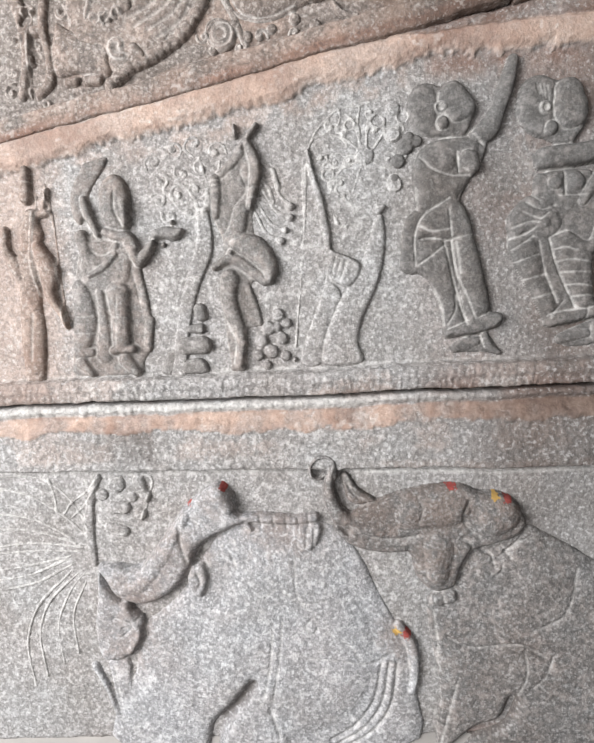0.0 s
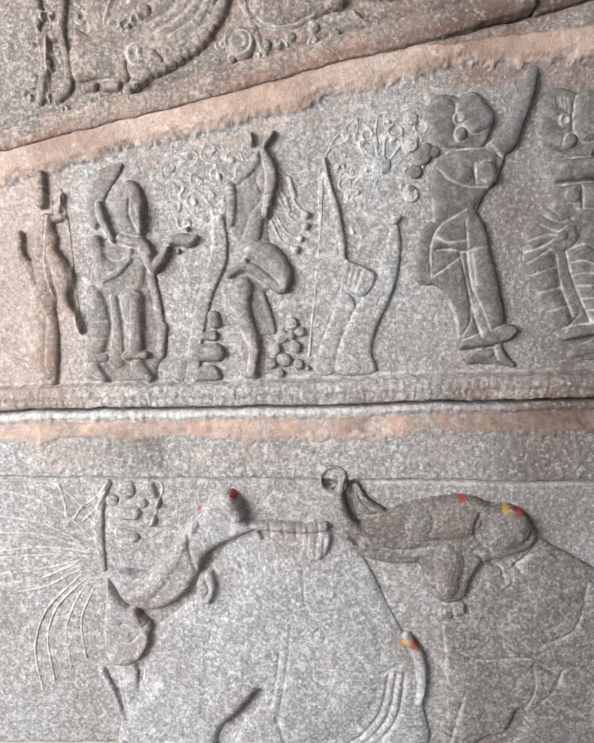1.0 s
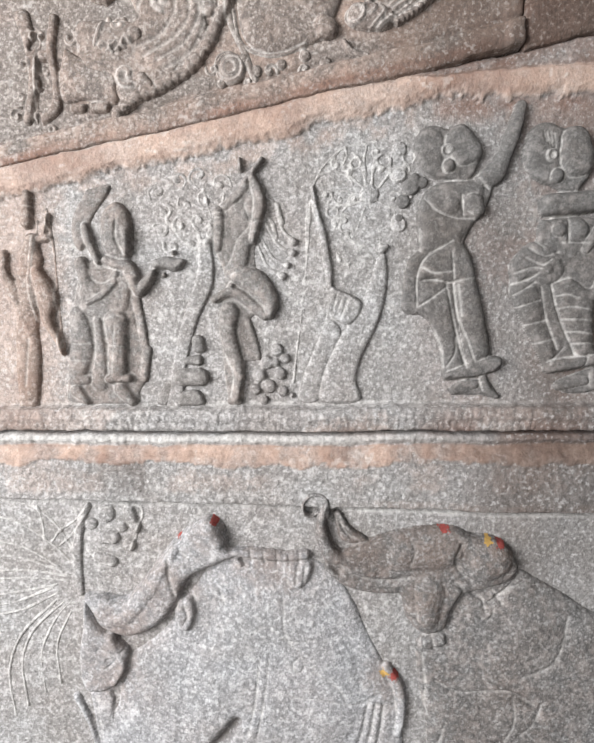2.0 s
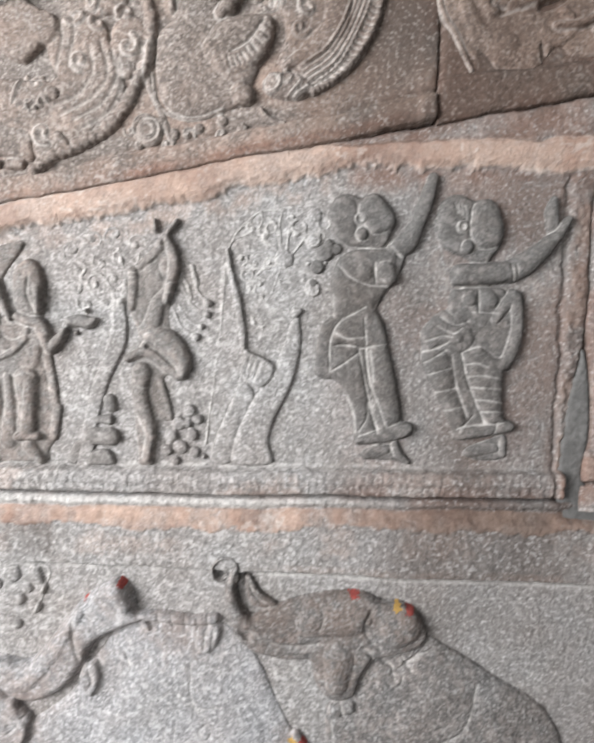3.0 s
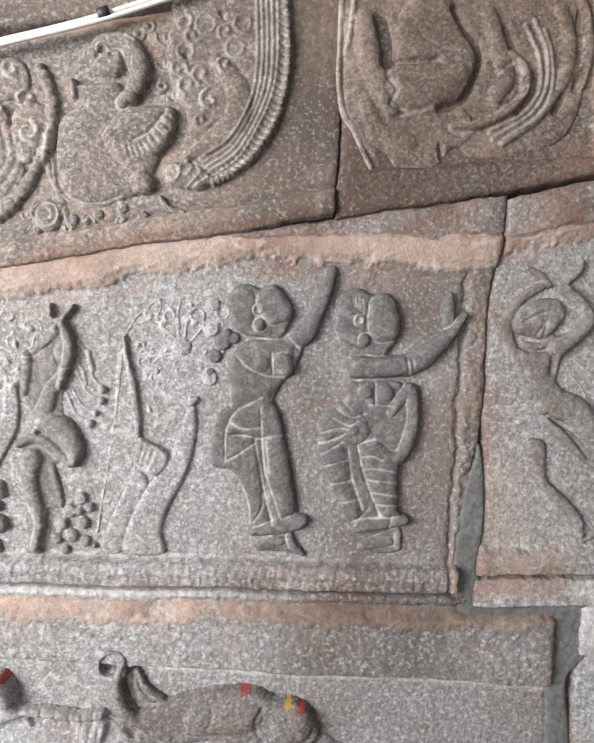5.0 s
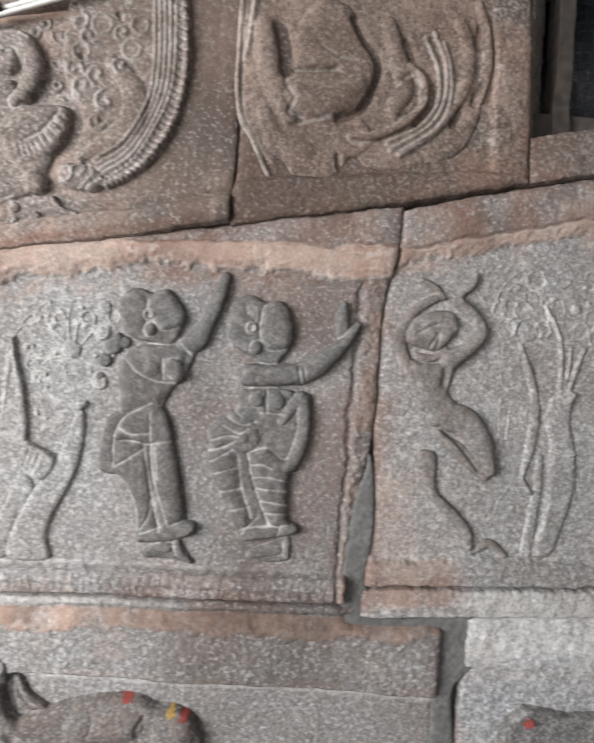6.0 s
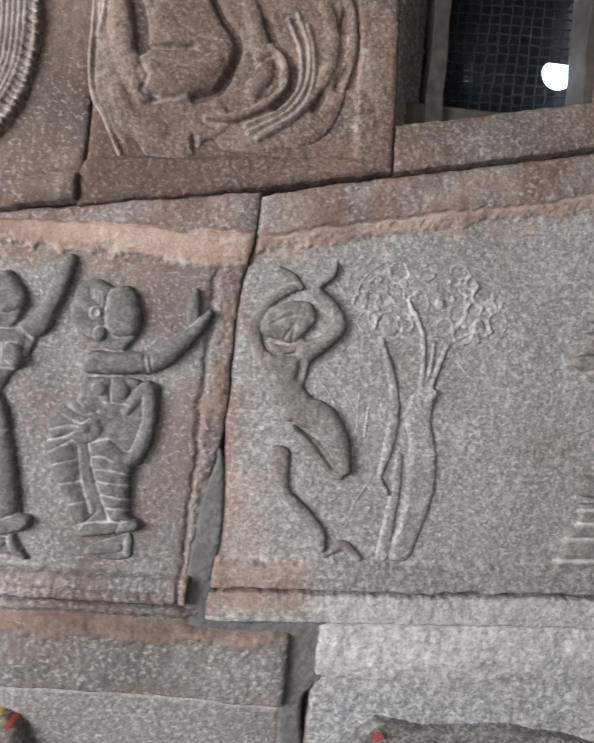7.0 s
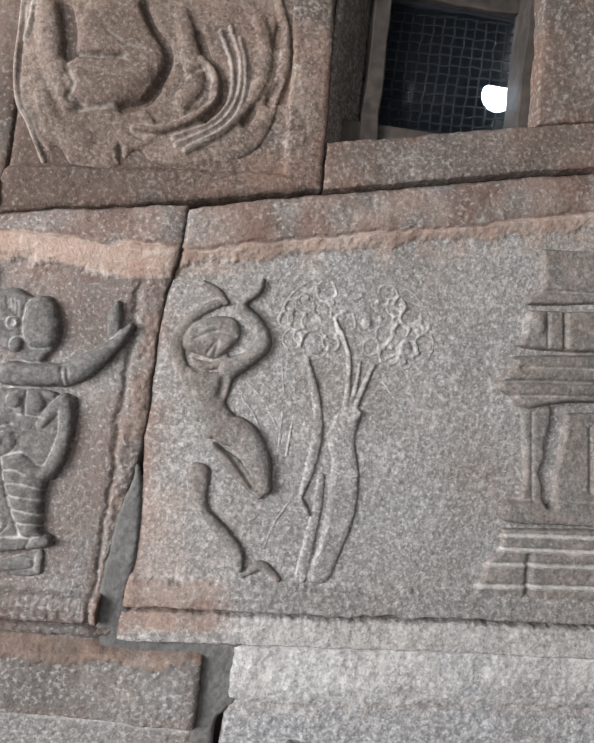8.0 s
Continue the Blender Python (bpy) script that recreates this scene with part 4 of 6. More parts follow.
ring(c, (83, 1902), 13, 2.6, 2.4)
scrolls(c, [(47, 1839), (79, 1834), (65, 1885), (27, 1886), (1, 1899), (110, 1893), (81, 1770), (92, 1799), (42, 1807), (111, 1848), (52, 1903), (-12, 1889), (61, 1818), (28, 1851), (22, 1819)], 13, 3, 3.4)
c.cut([(57, 1860), (58, 1855)], 3, 6, 0)
c.cut([(104, 1918), (106, 1913)], 3, 6, 0)
c.cut([(17, 1800), (19, 1795)], 3, 6, 0)
c.line([(-123, 1712), (-114, 1670), (-87, 1652), (-56, 1651), (-24, 1661)], 2.6, 3)
ring(c, (-133, 1641), 15, 2.2, 3)
ring(c, (-133, 1641), 7, 2, 3)
c.limb([(-25, 1648, 8)], 3.5, 2.2)
c.limb([(-57, 1638, 7)], 3.5, 2.2)
c.limb([(3, 1639, 8)], 3.5, 2.2)
c.limb([(-45, 1619, 6)], 3.5, 2.2)
c.limb([(-92, 1630, 8)], 3.5, 2.2)
c.limb([(-109, 1648, 7)], 3.5, 2.2)
c.limb([(-140, 1615, 7)], 3.5, 2.2)
scrolls(c, [(-73, 1630), (-25, 1630), (-102, 1616), (-153, 1634), (25, 1636)], 9, 2, 3)
for k, (u, v) in enumerate(curve([(187, 1953), (197, 1877), (193, 1819), (181, 1774), (158, 1734), (128, 1704), (95, 1685)], 5)):
    c.cut([(u + 3, v - 1), (u - 13, v + 5)], 1.9, 4, 0.15)
carved("relief_bird", c, 0, WARM, peacock_stone, "carved peacock with spread scalloped tail", wash=0.08, grime_shade=0.12, pale=0.7, soft=2, touched=[(136, 1900, 60, 0.9), (66, 1872, 55, 0.9), (138, 1798, 55, 0.85), (88, 1758, 50, 0.8), (163, 1850, 45, 0.9), (14, 1883, 40, 0.6)])

c = Carving(107)
c.limb([(-298, 1768, 45), (-272, 1769, 24)], 22.4, 3.6)
c.limb([(-223, 1747, 45), (-203, 1690, 41), (-262, 1650, 45)], 12.8, 4.4)
c.limb([(-306, 1661, 32), (-273, 1674, 26)], 17.6, 3.6)
c.limb([(-269, 1611, 21)], 11.2, 3.4)
c.limb([(-185, 1818, 30)], 11.2, 3.4)
c.limb([(-152, 1761, 28), (-161, 1722, 19)], 12.8, 3.4)
beads(c, [(-142, 1833), (-126, 1798), (-124, 1760), (-130, 1728), (-144, 1696), (-160, 1664), (-186, 1634), (-222, 1614), (-261, 1598), (-287, 1578)], 10, 18)
c.cut([(-176, 1740), (-169, 1708), (-189, 1669), (-228, 1646)], 2.8, 4)
c.cut([(-192, 1752), (-182, 1708), (-205, 1675), (-247, 1652)], 2.8, 4)
c.cut([(-208, 1745), (-202, 1714), (-221, 1681), (-260, 1662)], 2.8, 3.2)
c.cut([(-166, 1730), (-163, 1695), (-182, 1656), (-221, 1633)], 2.8, 3.2)
c.cut([(-234, 1802), (-228, 1764), (-234, 1726), (-215, 1707)], 2.8, 3.2)
c.cut([(-254, 1802), (-244, 1758), (-254, 1713)], 2.8, 3.2)
scrolls(c, [(-178, 1829), (-207, 1803), (-158, 1790), (-227, 1789), (-154, 1745), (-220, 1725), (-305, 1698), (-279, 1692), (-194, 1777), (-272, 1627)], 15, 3.6, 6)
c.limb([(-126, 1631, 19)], 6.4, 3.4)
ring(c, (-129, 1635), 19, 2.4, 5)
ring(c, (-129, 1635), 10, 1.9, 5)
c.line([(-125, 1746), (-128, 1700), (-108, 1655), (-94, 1616)], 4.8, 4.8)
carved("carved_roundel", c, 0, WARM, peacock_stone, "carved scrolling roundel with a beaded rim", wash=0.2, grime_shade=0.2, pale=0.5, depth=0.6, soft=3)

c = Carving(109)
c.plate([(-360, 1669), (-323, 1646), (-287, 1633), (-284, 1607), (-291, 1589), (-334, 1596), (-361, 1593), (-369, 1625)], 9, 20, 0.1)
c.limb([(-326, 1685, 18), (-287, 1676, 24), (-258, 1680, 12)], 13, 2.3)
c.limb([(-418, 1711, 11), (-408, 1672, 9), (-405, 1628, 7), (-415, 1571, 7)], 7, 2.4)
c.limb([(-373, 1707, 7), (-379, 1664, 6), (-373, 1625, 6), (-375, 1587, 8), (-397, 1570, 7)], 7, 2.4)
c.limb([(-389, 1658, 8)], 7, 2.4)
c.limb([(-397, 1618, 8)], 7, 2.4)
c.limb([(-399, 1576, 8)], 7, 2.4)
c.limb([(-251, 1623, 10), (-238, 1611, 7)], 12, 2.4)
c.limb([(-211, 1623, 8)], 10, 2.4)
c.limb([(-304, 1586, 7), (-328, 1585, 7), (-348, 1584, 6)], 8, 2.4)
c.cut([(-281, 1630), (-282, 1610)], 4, 10, 0)
c.cut([(-277, 1601), (-279, 1582)], 4, 10, 0)
c.cut([(-328, 1587), (-332, 1570)], 3.4, 10, 0)
c.cut([(-402, 1676), (-407, 1667)], 3.4, 10, 0)
c.cut([(-390, 1628), (-393, 1617)], 3.2, 10, 0)
c.cut([(-400, 1578), (-399, 1566)], 3.2, 10, 0)
c.cut([(-439, 1636), (-434, 1604)], 4, 10, 0)
c.line([(-301, 1696), (-314, 1665), (-329, 1648)], 2.6, 3)
c.line([(-277, 1663), (-295, 1651), (-316, 1650)], 2.4, 3)
scrolls(c, [(-282, 1657), (-301, 1664), (-267, 1669), (-389, 1639), (-419, 1648), (-425, 1604), (-353, 1681), (-394, 1684), (-431, 1578), (-384, 1559)], 11, 2.4, 4)
c.line([(-255, 1656), (-228, 1665), (-206, 1689)], 2.6, 3)
c.line([(-256, 1645), (-222, 1652), (-192, 1687)], 2.6, 3)
c.line([(-262, 1637), (-216, 1638), (-177, 1686)], 2.6, 3)
c.line([(-403, 1560), (-401, 1602), (-400, 1646), (-392, 1684)], 2, 2.4)
carved("carved_foliage", c, 0, WARM, peacock_stone, "carved bird body and foliage beside the roundel", wash=0.15, grime_shade=0.25, pale=0.4)

c = Carving(113)
c.plate([(263, 1966), (273, 1891), (276, 1815), (294, 1766), (334, 1725), (404, 1722), (433, 1754), (467, 1738), (569, 1760), (606, 1809), (615, 1888), (604, 2004)], 5, 26, 0.05)
c.plate([(336, 1869), (345, 1924), (374, 1965), (419, 1957), (456, 1888), (466, 1853), (442, 1815), (411, 1804), (353, 1802), (330, 1830)], 12, 20, 0.1)
c.limb([(351, 1829, 21), (396, 1824, 24), (433, 1850, 19)], 16, 2.2)
c.limb([(301, 1919, 18), (310, 1876, 21), (322, 1839, 18), (341, 1799, 13)], 11, 2.2)
c.limb([(306, 1805, 13), (324, 1769, 17), (363, 1753, 21)], 8, 2.2)
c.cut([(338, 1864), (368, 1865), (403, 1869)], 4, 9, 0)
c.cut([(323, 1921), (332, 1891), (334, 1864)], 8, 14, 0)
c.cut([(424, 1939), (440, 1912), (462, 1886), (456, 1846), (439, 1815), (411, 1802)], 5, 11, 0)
c.cut([(338, 1840), (347, 1822), (340, 1805), (360, 1801)], 3, 4)
c.limb([(473, 1938, 12), (488, 1894, 16), (500, 1850, 15), (486, 1823, 13)], 11, 2.2)
c.limb([(506, 1882, 6), (525, 1862, 8), (527, 1830, 8), (505, 1804, 7), (464, 1781, 6), (429, 1778, 4)], 14, 2.4)
c.cut([(499, 1915), (513, 1890), (532, 1873), (539, 1835), (518, 1804)], 4, 8, 0)
c.cut([(497, 1863), (513, 1872), (522, 1852), (519, 1826), (494, 1810)], 2.6, 4)
c.line([(526, 1924), (546, 1881), (548, 1836), (526, 1801), (480, 1774)], 3, 4)
c.line([(538, 1932), (557, 1888), (557, 1837), (535, 1798), (485, 1765)], 3, 4)
c.line([(552, 1920), (564, 1883), (565, 1834), (547, 1797), (497, 1760)], 3, 4)
c.limb([(575, 1949, 11), (589, 1905, 11), (585, 1865, 11), (572, 1828, 7), (541, 1788, 6), (498, 1757, 5)], 9, 2.2)
c.limb([(598, 1977, 7), (613, 1933, 8), (615, 1888, 9), (606, 1848, 8)], 10, 2.2)
c.cut([(603, 1945), (601, 1922)], 5, 9, 0)
c.cut([(609, 1868), (601, 1841)], 5, 9, 0)
c.cut([(581, 1825), (573, 1808)], 5, 9, 0)
c.cut([(499, 1915), (508, 1895)], 5, 9, 0)
c.limb([(439, 1798, 8), (450, 1790, 5)], 9, 2.4)
c.limb([(413, 1770, 8), (439, 1761, 8), (469, 1789, 6)], 7, 2.4)
c.limb([(396, 1789, 8)], 6, 2.4)
c.line([(268, 1953), (268, 1890), (268, 1839), (276, 1796), (294, 1765), (317, 1720)], 4, 5)
c.line([(286, 1955), (282, 1904), (276, 1876)], 3.4, 4)
c.cut([(412, 1752), (419, 1733), (455, 1724), (531, 1738), (615, 1760)], 3.4, 6, 0)
c.cut([(333, 1738), (344, 1720)], 6, 7, 0)
c.cut([(354, 1791), (373, 1798), (398, 1804)], 2.4, 2.4)
c.cut([(378, 1902), (405, 1885), (431, 1882)], 2.4, 2)
carved("carved_roundel", c, 0, BROWN, roundel_stone, "worn carved roundel with layered feathers", wash=0.25, grime_shade=0.3, soft=3, pale=0.4, touched=[(380, 1880, 75, 0.95), (430, 1830, 70, 0.95), (350, 1790, 60, 0.9), (470, 1920, 60, 0.8)])

c = Carving(137)
c.line([(-517, 1007), (-459, 992), (-411, 961), (-374, 925)], 2.4, 2.8)
c.line([(-515, 1023), (-442, 1019), (-398, 985), (-370, 936)], 2.4, 2.8)
c.line([(-521, 967), (-455, 955), (-399, 924)], 2.4, 2.8)
c.line([(-523, 941), (-457, 937), (-393, 916)], 2.4, 2.8)
c.line([(-526, 913), (-451, 918), (-384, 909)], 2.4, 2.8)
c.line([(-527, 902), (-452, 906), (-390, 903)], 2.4, 2.8)
c.line([(-531, 860), (-471, 868), (-409, 891)], 2.4, 2.8)
c.line([(-510, 846), (-457, 857), (-399, 885)], 2.4, 2.8)
c.line([(-529, 877), (-469, 883), (-402, 897)], 2.4, 2.8)
c.line([(-475, 690), (-482, 759), (-460, 819), (-404, 873)], 2.4, 2.8)
c.line([(-455, 705), (-461, 774), (-441, 826), (-390, 873)], 2.4, 2.8)
c.line([(-427, 727), (-431, 788), (-408, 841), (-380, 874)], 2.4, 2.8)
c.line([(-403, 742), (-406, 803), (-383, 855)], 2.4, 2.8)
c.line([(-407, 963), (-395, 979), (-372, 995), (-352, 1017)], 2.4, 2.8)
c.line([(-396, 957), (-377, 973), (-356, 1001)], 2.4, 2.8)
c.line([(-428, 1018), (-421, 993), (-418, 967)], 2.4, 2.8)
c.limb([(-351, 1017, 5), (-363, 987, 6), (-370, 943, 8), (-367, 884, 6)], 5, 2.4)
c.limb([(-324, 1006, 14)], 6, 2.4)
c.limb([(-290, 1008, 10), (-280, 984, 8)], 6, 2.4)
c.limb([(-330, 970, 10), (-314, 969, 10)], 8, 2.4)
c.limb([(-290, 959, 10)], 7, 2.4)
c.limb([(-338, 941, 7), (-317, 933, 9)], 6, 2.4)
c.limb([(-347, 990, 10)], 5, 2.4)
c.limb([(-301, 985, 8)], 5, 2.4)
c.line([(-350, 1016), (-312, 1018), (-271, 1014), (-279, 977), (-288, 948)], 2.2, 2)
c.line([(-355, 950), (-333, 929), (-311, 931)], 2.2, 2)
c.cut([(-517, 1007), (-459, 992), (-411, 961), (-374, 925)], 1.5, 0.2, 0.55)
c.cut([(-515, 1023), (-442, 1019), (-398, 985), (-370, 936)], 1.5, 0.2, 0.55)
c.cut([(-521, 967), (-455, 955), (-399, 924)], 1.5, 0.2, 0.55)
c.cut([(-523, 941), (-457, 937), (-393, 916)], 1.5, 0.2, 0.55)
c.cut([(-526, 913), (-451, 918), (-384, 909)], 1.5, 0.2, 0.55)
c.cut([(-527, 902), (-452, 906), (-390, 903)], 1.5, 0.2, 0.55)
c.cut([(-531, 860), (-471, 868), (-409, 891)], 1.5, 0.2, 0.55)
c.cut([(-510, 846), (-457, 857), (-399, 885)], 1.5, 0.2, 0.55)
c.cut([(-529, 877), (-469, 883), (-402, 897)], 1.5, 0.2, 0.55)
c.cut([(-475, 690), (-482, 759), (-460, 819), (-404, 873)], 1.5, 0.2, 0.55)
c.cut([(-455, 705), (-461, 774), (-441, 826), (-390, 873)], 1.5, 0.2, 0.55)
c.cut([(-427, 727), (-431, 788), (-408, 841), (-380, 874)], 1.5, 0.2, 0.55)
c.cut([(-403, 742), (-406, 803), (-383, 855)], 1.5, 0.2, 0.55)
c.cut([(-407, 963), (-395, 979), (-372, 995), (-352, 1017)], 1.5, 0.2, 0.55)
c.cut([(-396, 957), (-377, 973), (-356, 1001)], 1.5, 0.2, 0.55)
c.cut([(-428, 1018), (-421, 993), (-418, 967)], 1.5, 0.2, 0.55)
carved("carved_foliage", c, 0, PALE, elephant_stone, "low relief of rays and a leafy flower", pale=0.7, grime_shade=0.1)

c = Carving(41)
c.limb([(-425, 1353, 17), (-430, 1285, 17), (-430, 1230, 19), (-432, 1171, 15)], 8, 2.3)
c.limb([(-421, 1470, 7), (-424, 1429, 9)], 10, 2.4)
c.limb([(-419, 1406, 9), (-420, 1378, 18)], 10, 2.4)
c.limb([(-460, 1384, 8), (-460, 1359, 8), (-447, 1332, 10), (-442, 1317, 5)], 9, 2.4)
c.limb([(-411, 1360, 8), (-398, 1325, 15), (-398, 1291, 9), (-383, 1262, 6), (-377, 1242, 3)], 13, 2.3)
c.limb([(-412, 1405, 6), (-396, 1408, 6)], 7, 2.4)
c.limb([(-392, 1440, 3), (-400, 1412, 4)], 7, 2.4)
c.line([(-396, 1448), (-387, 1392), (-383, 1325), (-379, 1253)], 2.4, 3)
c.line([(-409, 1432), (-417, 1379), (-422, 1339), (-412, 1291)], 2.2, 2)
c.cut([(-426, 1264), (-433, 1196)], 2, 2)
c.cut([(-438, 1353), (-422, 1339)], 2, 2)
c.cut([(-430, 1453), (-412, 1451)], 1.5, 2)
c.cut([(-431, 1440), (-413, 1438)], 1.5, 2)
carved("relief_figure", c, 0, WARM, frieze_stone, "ochre-stained carving of a standing archer", wash=0.4, grime_shade=0.2, pale=0.4, soft=3)

c = Carving(47)
c.plate([(-365, 1297), (-348, 1361), (-310, 1380), (-269, 1362), (-272, 1295), (-258, 1254), (-255, 1213), (-268, 1186), (-277, 1170), (-368, 1171), (-373, 1209)], 3.2, 10, 0.2)
c.plate([(-337, 1364), (-279, 1362), (-276, 1322), (-291, 1294), (-340, 1295), (-353, 1324)], 8, 12, 0.15)
c.plate([(-337, 1474), (-307, 1481), (-303, 1472), (-330, 1430), (-345, 1389), (-359, 1403), (-358, 1437)], 5, 9, 0.2)
c.plate([(-318, 1408), (-316, 1436), (-302, 1454), (-288, 1455), (-275, 1441), (-270, 1415), (-273, 1381), (-285, 1374), (-302, 1377), (-315, 1388)], 14, 15, 0.2)
c.limb([(-279, 1414, 7), (-279, 1385, 6)], 18, 2.4)
c.limb([(-302, 1409, 13)], 12, 2.4)
c.cut([(-292, 1428), (-293, 1404), (-283, 1383)], 2, 4)
c.limb([(-338, 1422, 6), (-332, 1397, 7), (-321, 1373, 5)], 13, 2.4)
c.limb([(-309, 1375, 7), (-294, 1369, 8), (-278, 1365, 9), (-268, 1351, 8)], 15, 2.3)
c.limb([(-348, 1371, 10), (-335, 1339, 10), (-311, 1336, 8), (-295, 1355, 6)], 12, 2.3)
c.limb([(-276, 1357, 9), (-264, 1330, 7), (-253, 1342, 9), (-242, 1356, 5)], 15, 2.3)
c.limb([(-237, 1368, 8), (-223, 1370, 9), (-210, 1367, 9), (-200, 1371, 4)], 13, 2.4)
c.limb([(-213, 1384, 4)], 11, 2.4)
c.limb([(-228, 1353, 4)], 8, 2.4)
c.limb([(-337, 1314, 4), (-315, 1326, 6), (-297, 1343, 5)], 13, 2.6)
c.limb([(-354, 1297, 13), (-349, 1256, 18), (-355, 1221, 15)], 10, 2.3)
c.limb([(-325, 1290, 6), (-322, 1242, 8), (-325, 1200, 13)], 8, 2.4)
c.limb([(-298, 1288, 18), (-296, 1255, 15), (-297, 1213, 15)], 16, 2.2)
c.limb([(-310, 1205, 6), (-281, 1206, 6)], 16, 3)
c.limb([(-294, 1191, 11), (-279, 1173, 8)], 13, 2.4)
c.limb([(-364, 1204, 9), (-343, 1204, 6)], 9, 2.4)
c.limb([(-359, 1188, 10), (-345, 1173, 6)], 11, 2.4)
c.limb([(-270, 1321, 7), (-263, 1288, 6), (-259, 1253, 6)], 5, 2.4)
c.limb([(-255, 1246, 7), (-260, 1205, 6)], 6, 2.4)
c.cut([(-298, 1282), (-304, 1214)], 1.6, 1.8)
c.cut([(-311, 1291), (-297, 1296), (-278, 1289)], 1.6, 1.8)
c.cut([(-364, 1256), (-337, 1256)], 1.6, 1.8)
c.cut([(-314, 1255), (-280, 1251)], 1.6, 1.8)
c.cut([(-371, 1233), (-340, 1232)], 1.6, 1.8)
c.cut([(-334, 1350), (-316, 1342), (-298, 1349)], 1.6, 1.8)
carved("relief_figure", c, 0, MIDDLE, frieze_stone, "worn carving of a bearded sage holding a bud", wash=0.1, grime_shade=0.2, pale=0.6, soft=2, depth=0.95)

c = Carving(59)
c.limb([(-181, 1258, 10), (-180, 1250, 10)], 13, 2.6)
c.limb([(-196, 1231, 6), (-182, 1231, 8)], 13, 3)
c.limb([(-204, 1207, 14), (-180, 1207, 14)], 15, 3)
c.plate([(-206, 1188), (-181, 1188), (-173, 1167), (-212, 1167)], 11, 7)
c.plate([(-231, 1199), (-216, 1203), (-217, 1169), (-244, 1169)], 5, 6)
c.cut([(-210, 1220), (-174, 1219)], 2, 4, 0.2)
c.cut([(-211, 1192), (-175, 1191)], 2, 4, 0.2)
c.cut([(-198, 1241), (-174, 1241)], 1.8, 3, 0.2)
carved("carved_shrine_stand", c, 0, MIDDLE, frieze_stone, "small carved stand of stacked round mouldings", pale=0.5, soft=2, depth=0.75)

c = Carving(61)
c.plate([(-154, 1444), (-110, 1481), (-91, 1481), (-82, 1449), (-95, 1397), (-94, 1345), (-68, 1311), (-76, 1291), (-105, 1292), (-96, 1234), (-113, 1225), (-118, 1170), (-139, 1171), (-149, 1279), (-141, 1346), (-156, 1392)], 3.5, 10, 0.2)
c.plate([(-135, 1449), (-100, 1458), (-97, 1429), (-104, 1396), (-132, 1403)], 6, 14, 0.1)
c.limb([(-117, 1511, 3), (-116, 1497, 4)], 12, 2.4)
c.limb([(-86, 1510, 4), (-99, 1494, 5), (-110, 1480, 5)], 12, 2.4)
c.limb([(-100, 1486, 6), (-92, 1468, 8), (-89, 1448, 9), (-94, 1423, 7), (-100, 1398, 5)], 15, 2.3)
c.limb([(-110, 1474, 7), (-124, 1459, 7), (-138, 1446, 5)], 8, 2.4)
c.limb([(-148, 1441, 7), (-148, 1418, 8), (-150, 1390, 6)], 9, 2.4)
c.limb([(-112, 1396, 11), (-119, 1371, 12), (-127, 1354, 14)], 12, 2.3)
c.limb([(-119, 1350, 15), (-94, 1338, 18), (-77, 1314, 13), (-77, 1295, 7)], 17, 2.2)
c.limb([(-84, 1294, 7), (-108, 1314, 8), (-130, 1328, 8), (-155, 1318, 6)], 13, 2.4)
c.limb([(-131, 1336, 5)], 15, 2.4)
c.limb([(-135, 1299, 15), (-138, 1272, 13), (-131, 1245, 12), (-122, 1211, 8), (-127, 1176, 7)], 14, 2.3)
c.limb([(-108, 1285, 4), (-101, 1258, 6), (-94, 1234, 4)], 5, 2.4)
c.limb([(-136, 1172, 5), (-123, 1172, 5)], 9, 2.4)
c.cut([(-157, 1438), (-139, 1438)], 1.6, 2.2)
c.cut([(-157, 1431), (-139, 1432)], 1.6, 2.2)
c.cut([(-98, 1423), (-85, 1425)], 1.6, 2.2)
c.cut([(-101, 1410), (-91, 1411)], 1.6, 2.2)
c.cut([(-112, 1449), (-105, 1423), (-119, 1404)], 1.6, 2.2)
c.cut([(-145, 1279), (-123, 1276)], 1.6, 2.2)
c.cut([(-134, 1351), (-113, 1358)], 1.6, 2.2)
carved("relief_figure", c, 0, MIDDLE, frieze_stone, "carved horned sage dancing on one leg", wash=0.08, grime_shade=0.2, pale=0.6, soft=2, depth=0.9)

c = Carving(67)
c.line([(-86, 1462), (-68, 1448), (-59, 1416), (-45, 1400)], 3, 2.8)
c.line([(-65, 1449), (-57, 1423)], 3, 2.8)
c.line([(-81, 1423), (-66, 1395), (-49, 1383)], 3, 2.8)
c.line([(-89, 1404), (-73, 1376), (-55, 1365)], 3, 2.8)
c.line([(-93, 1391), (-80, 1363), (-63, 1351)], 3, 2.8)
c.line([(-82, 1436), (-72, 1423), (-66, 1403)], 3, 2.8)
c.limb([(-43, 1396, 6)], 9, 2.4)
c.limb([(-44, 1381, 6)], 9, 2.4)
c.limb([(-51, 1364, 5)], 9, 2.4)
c.limb([(-59, 1349, 6)], 9, 2.4)
carved("carved_scarf", c, 0, PALE, frieze_stone, "carved scarf with trailing tasselled ends", pale=0.4, grime_shade=0.2)

c = Carving(71)
c.limb([(-68, 1245, 10)], 7, 3)
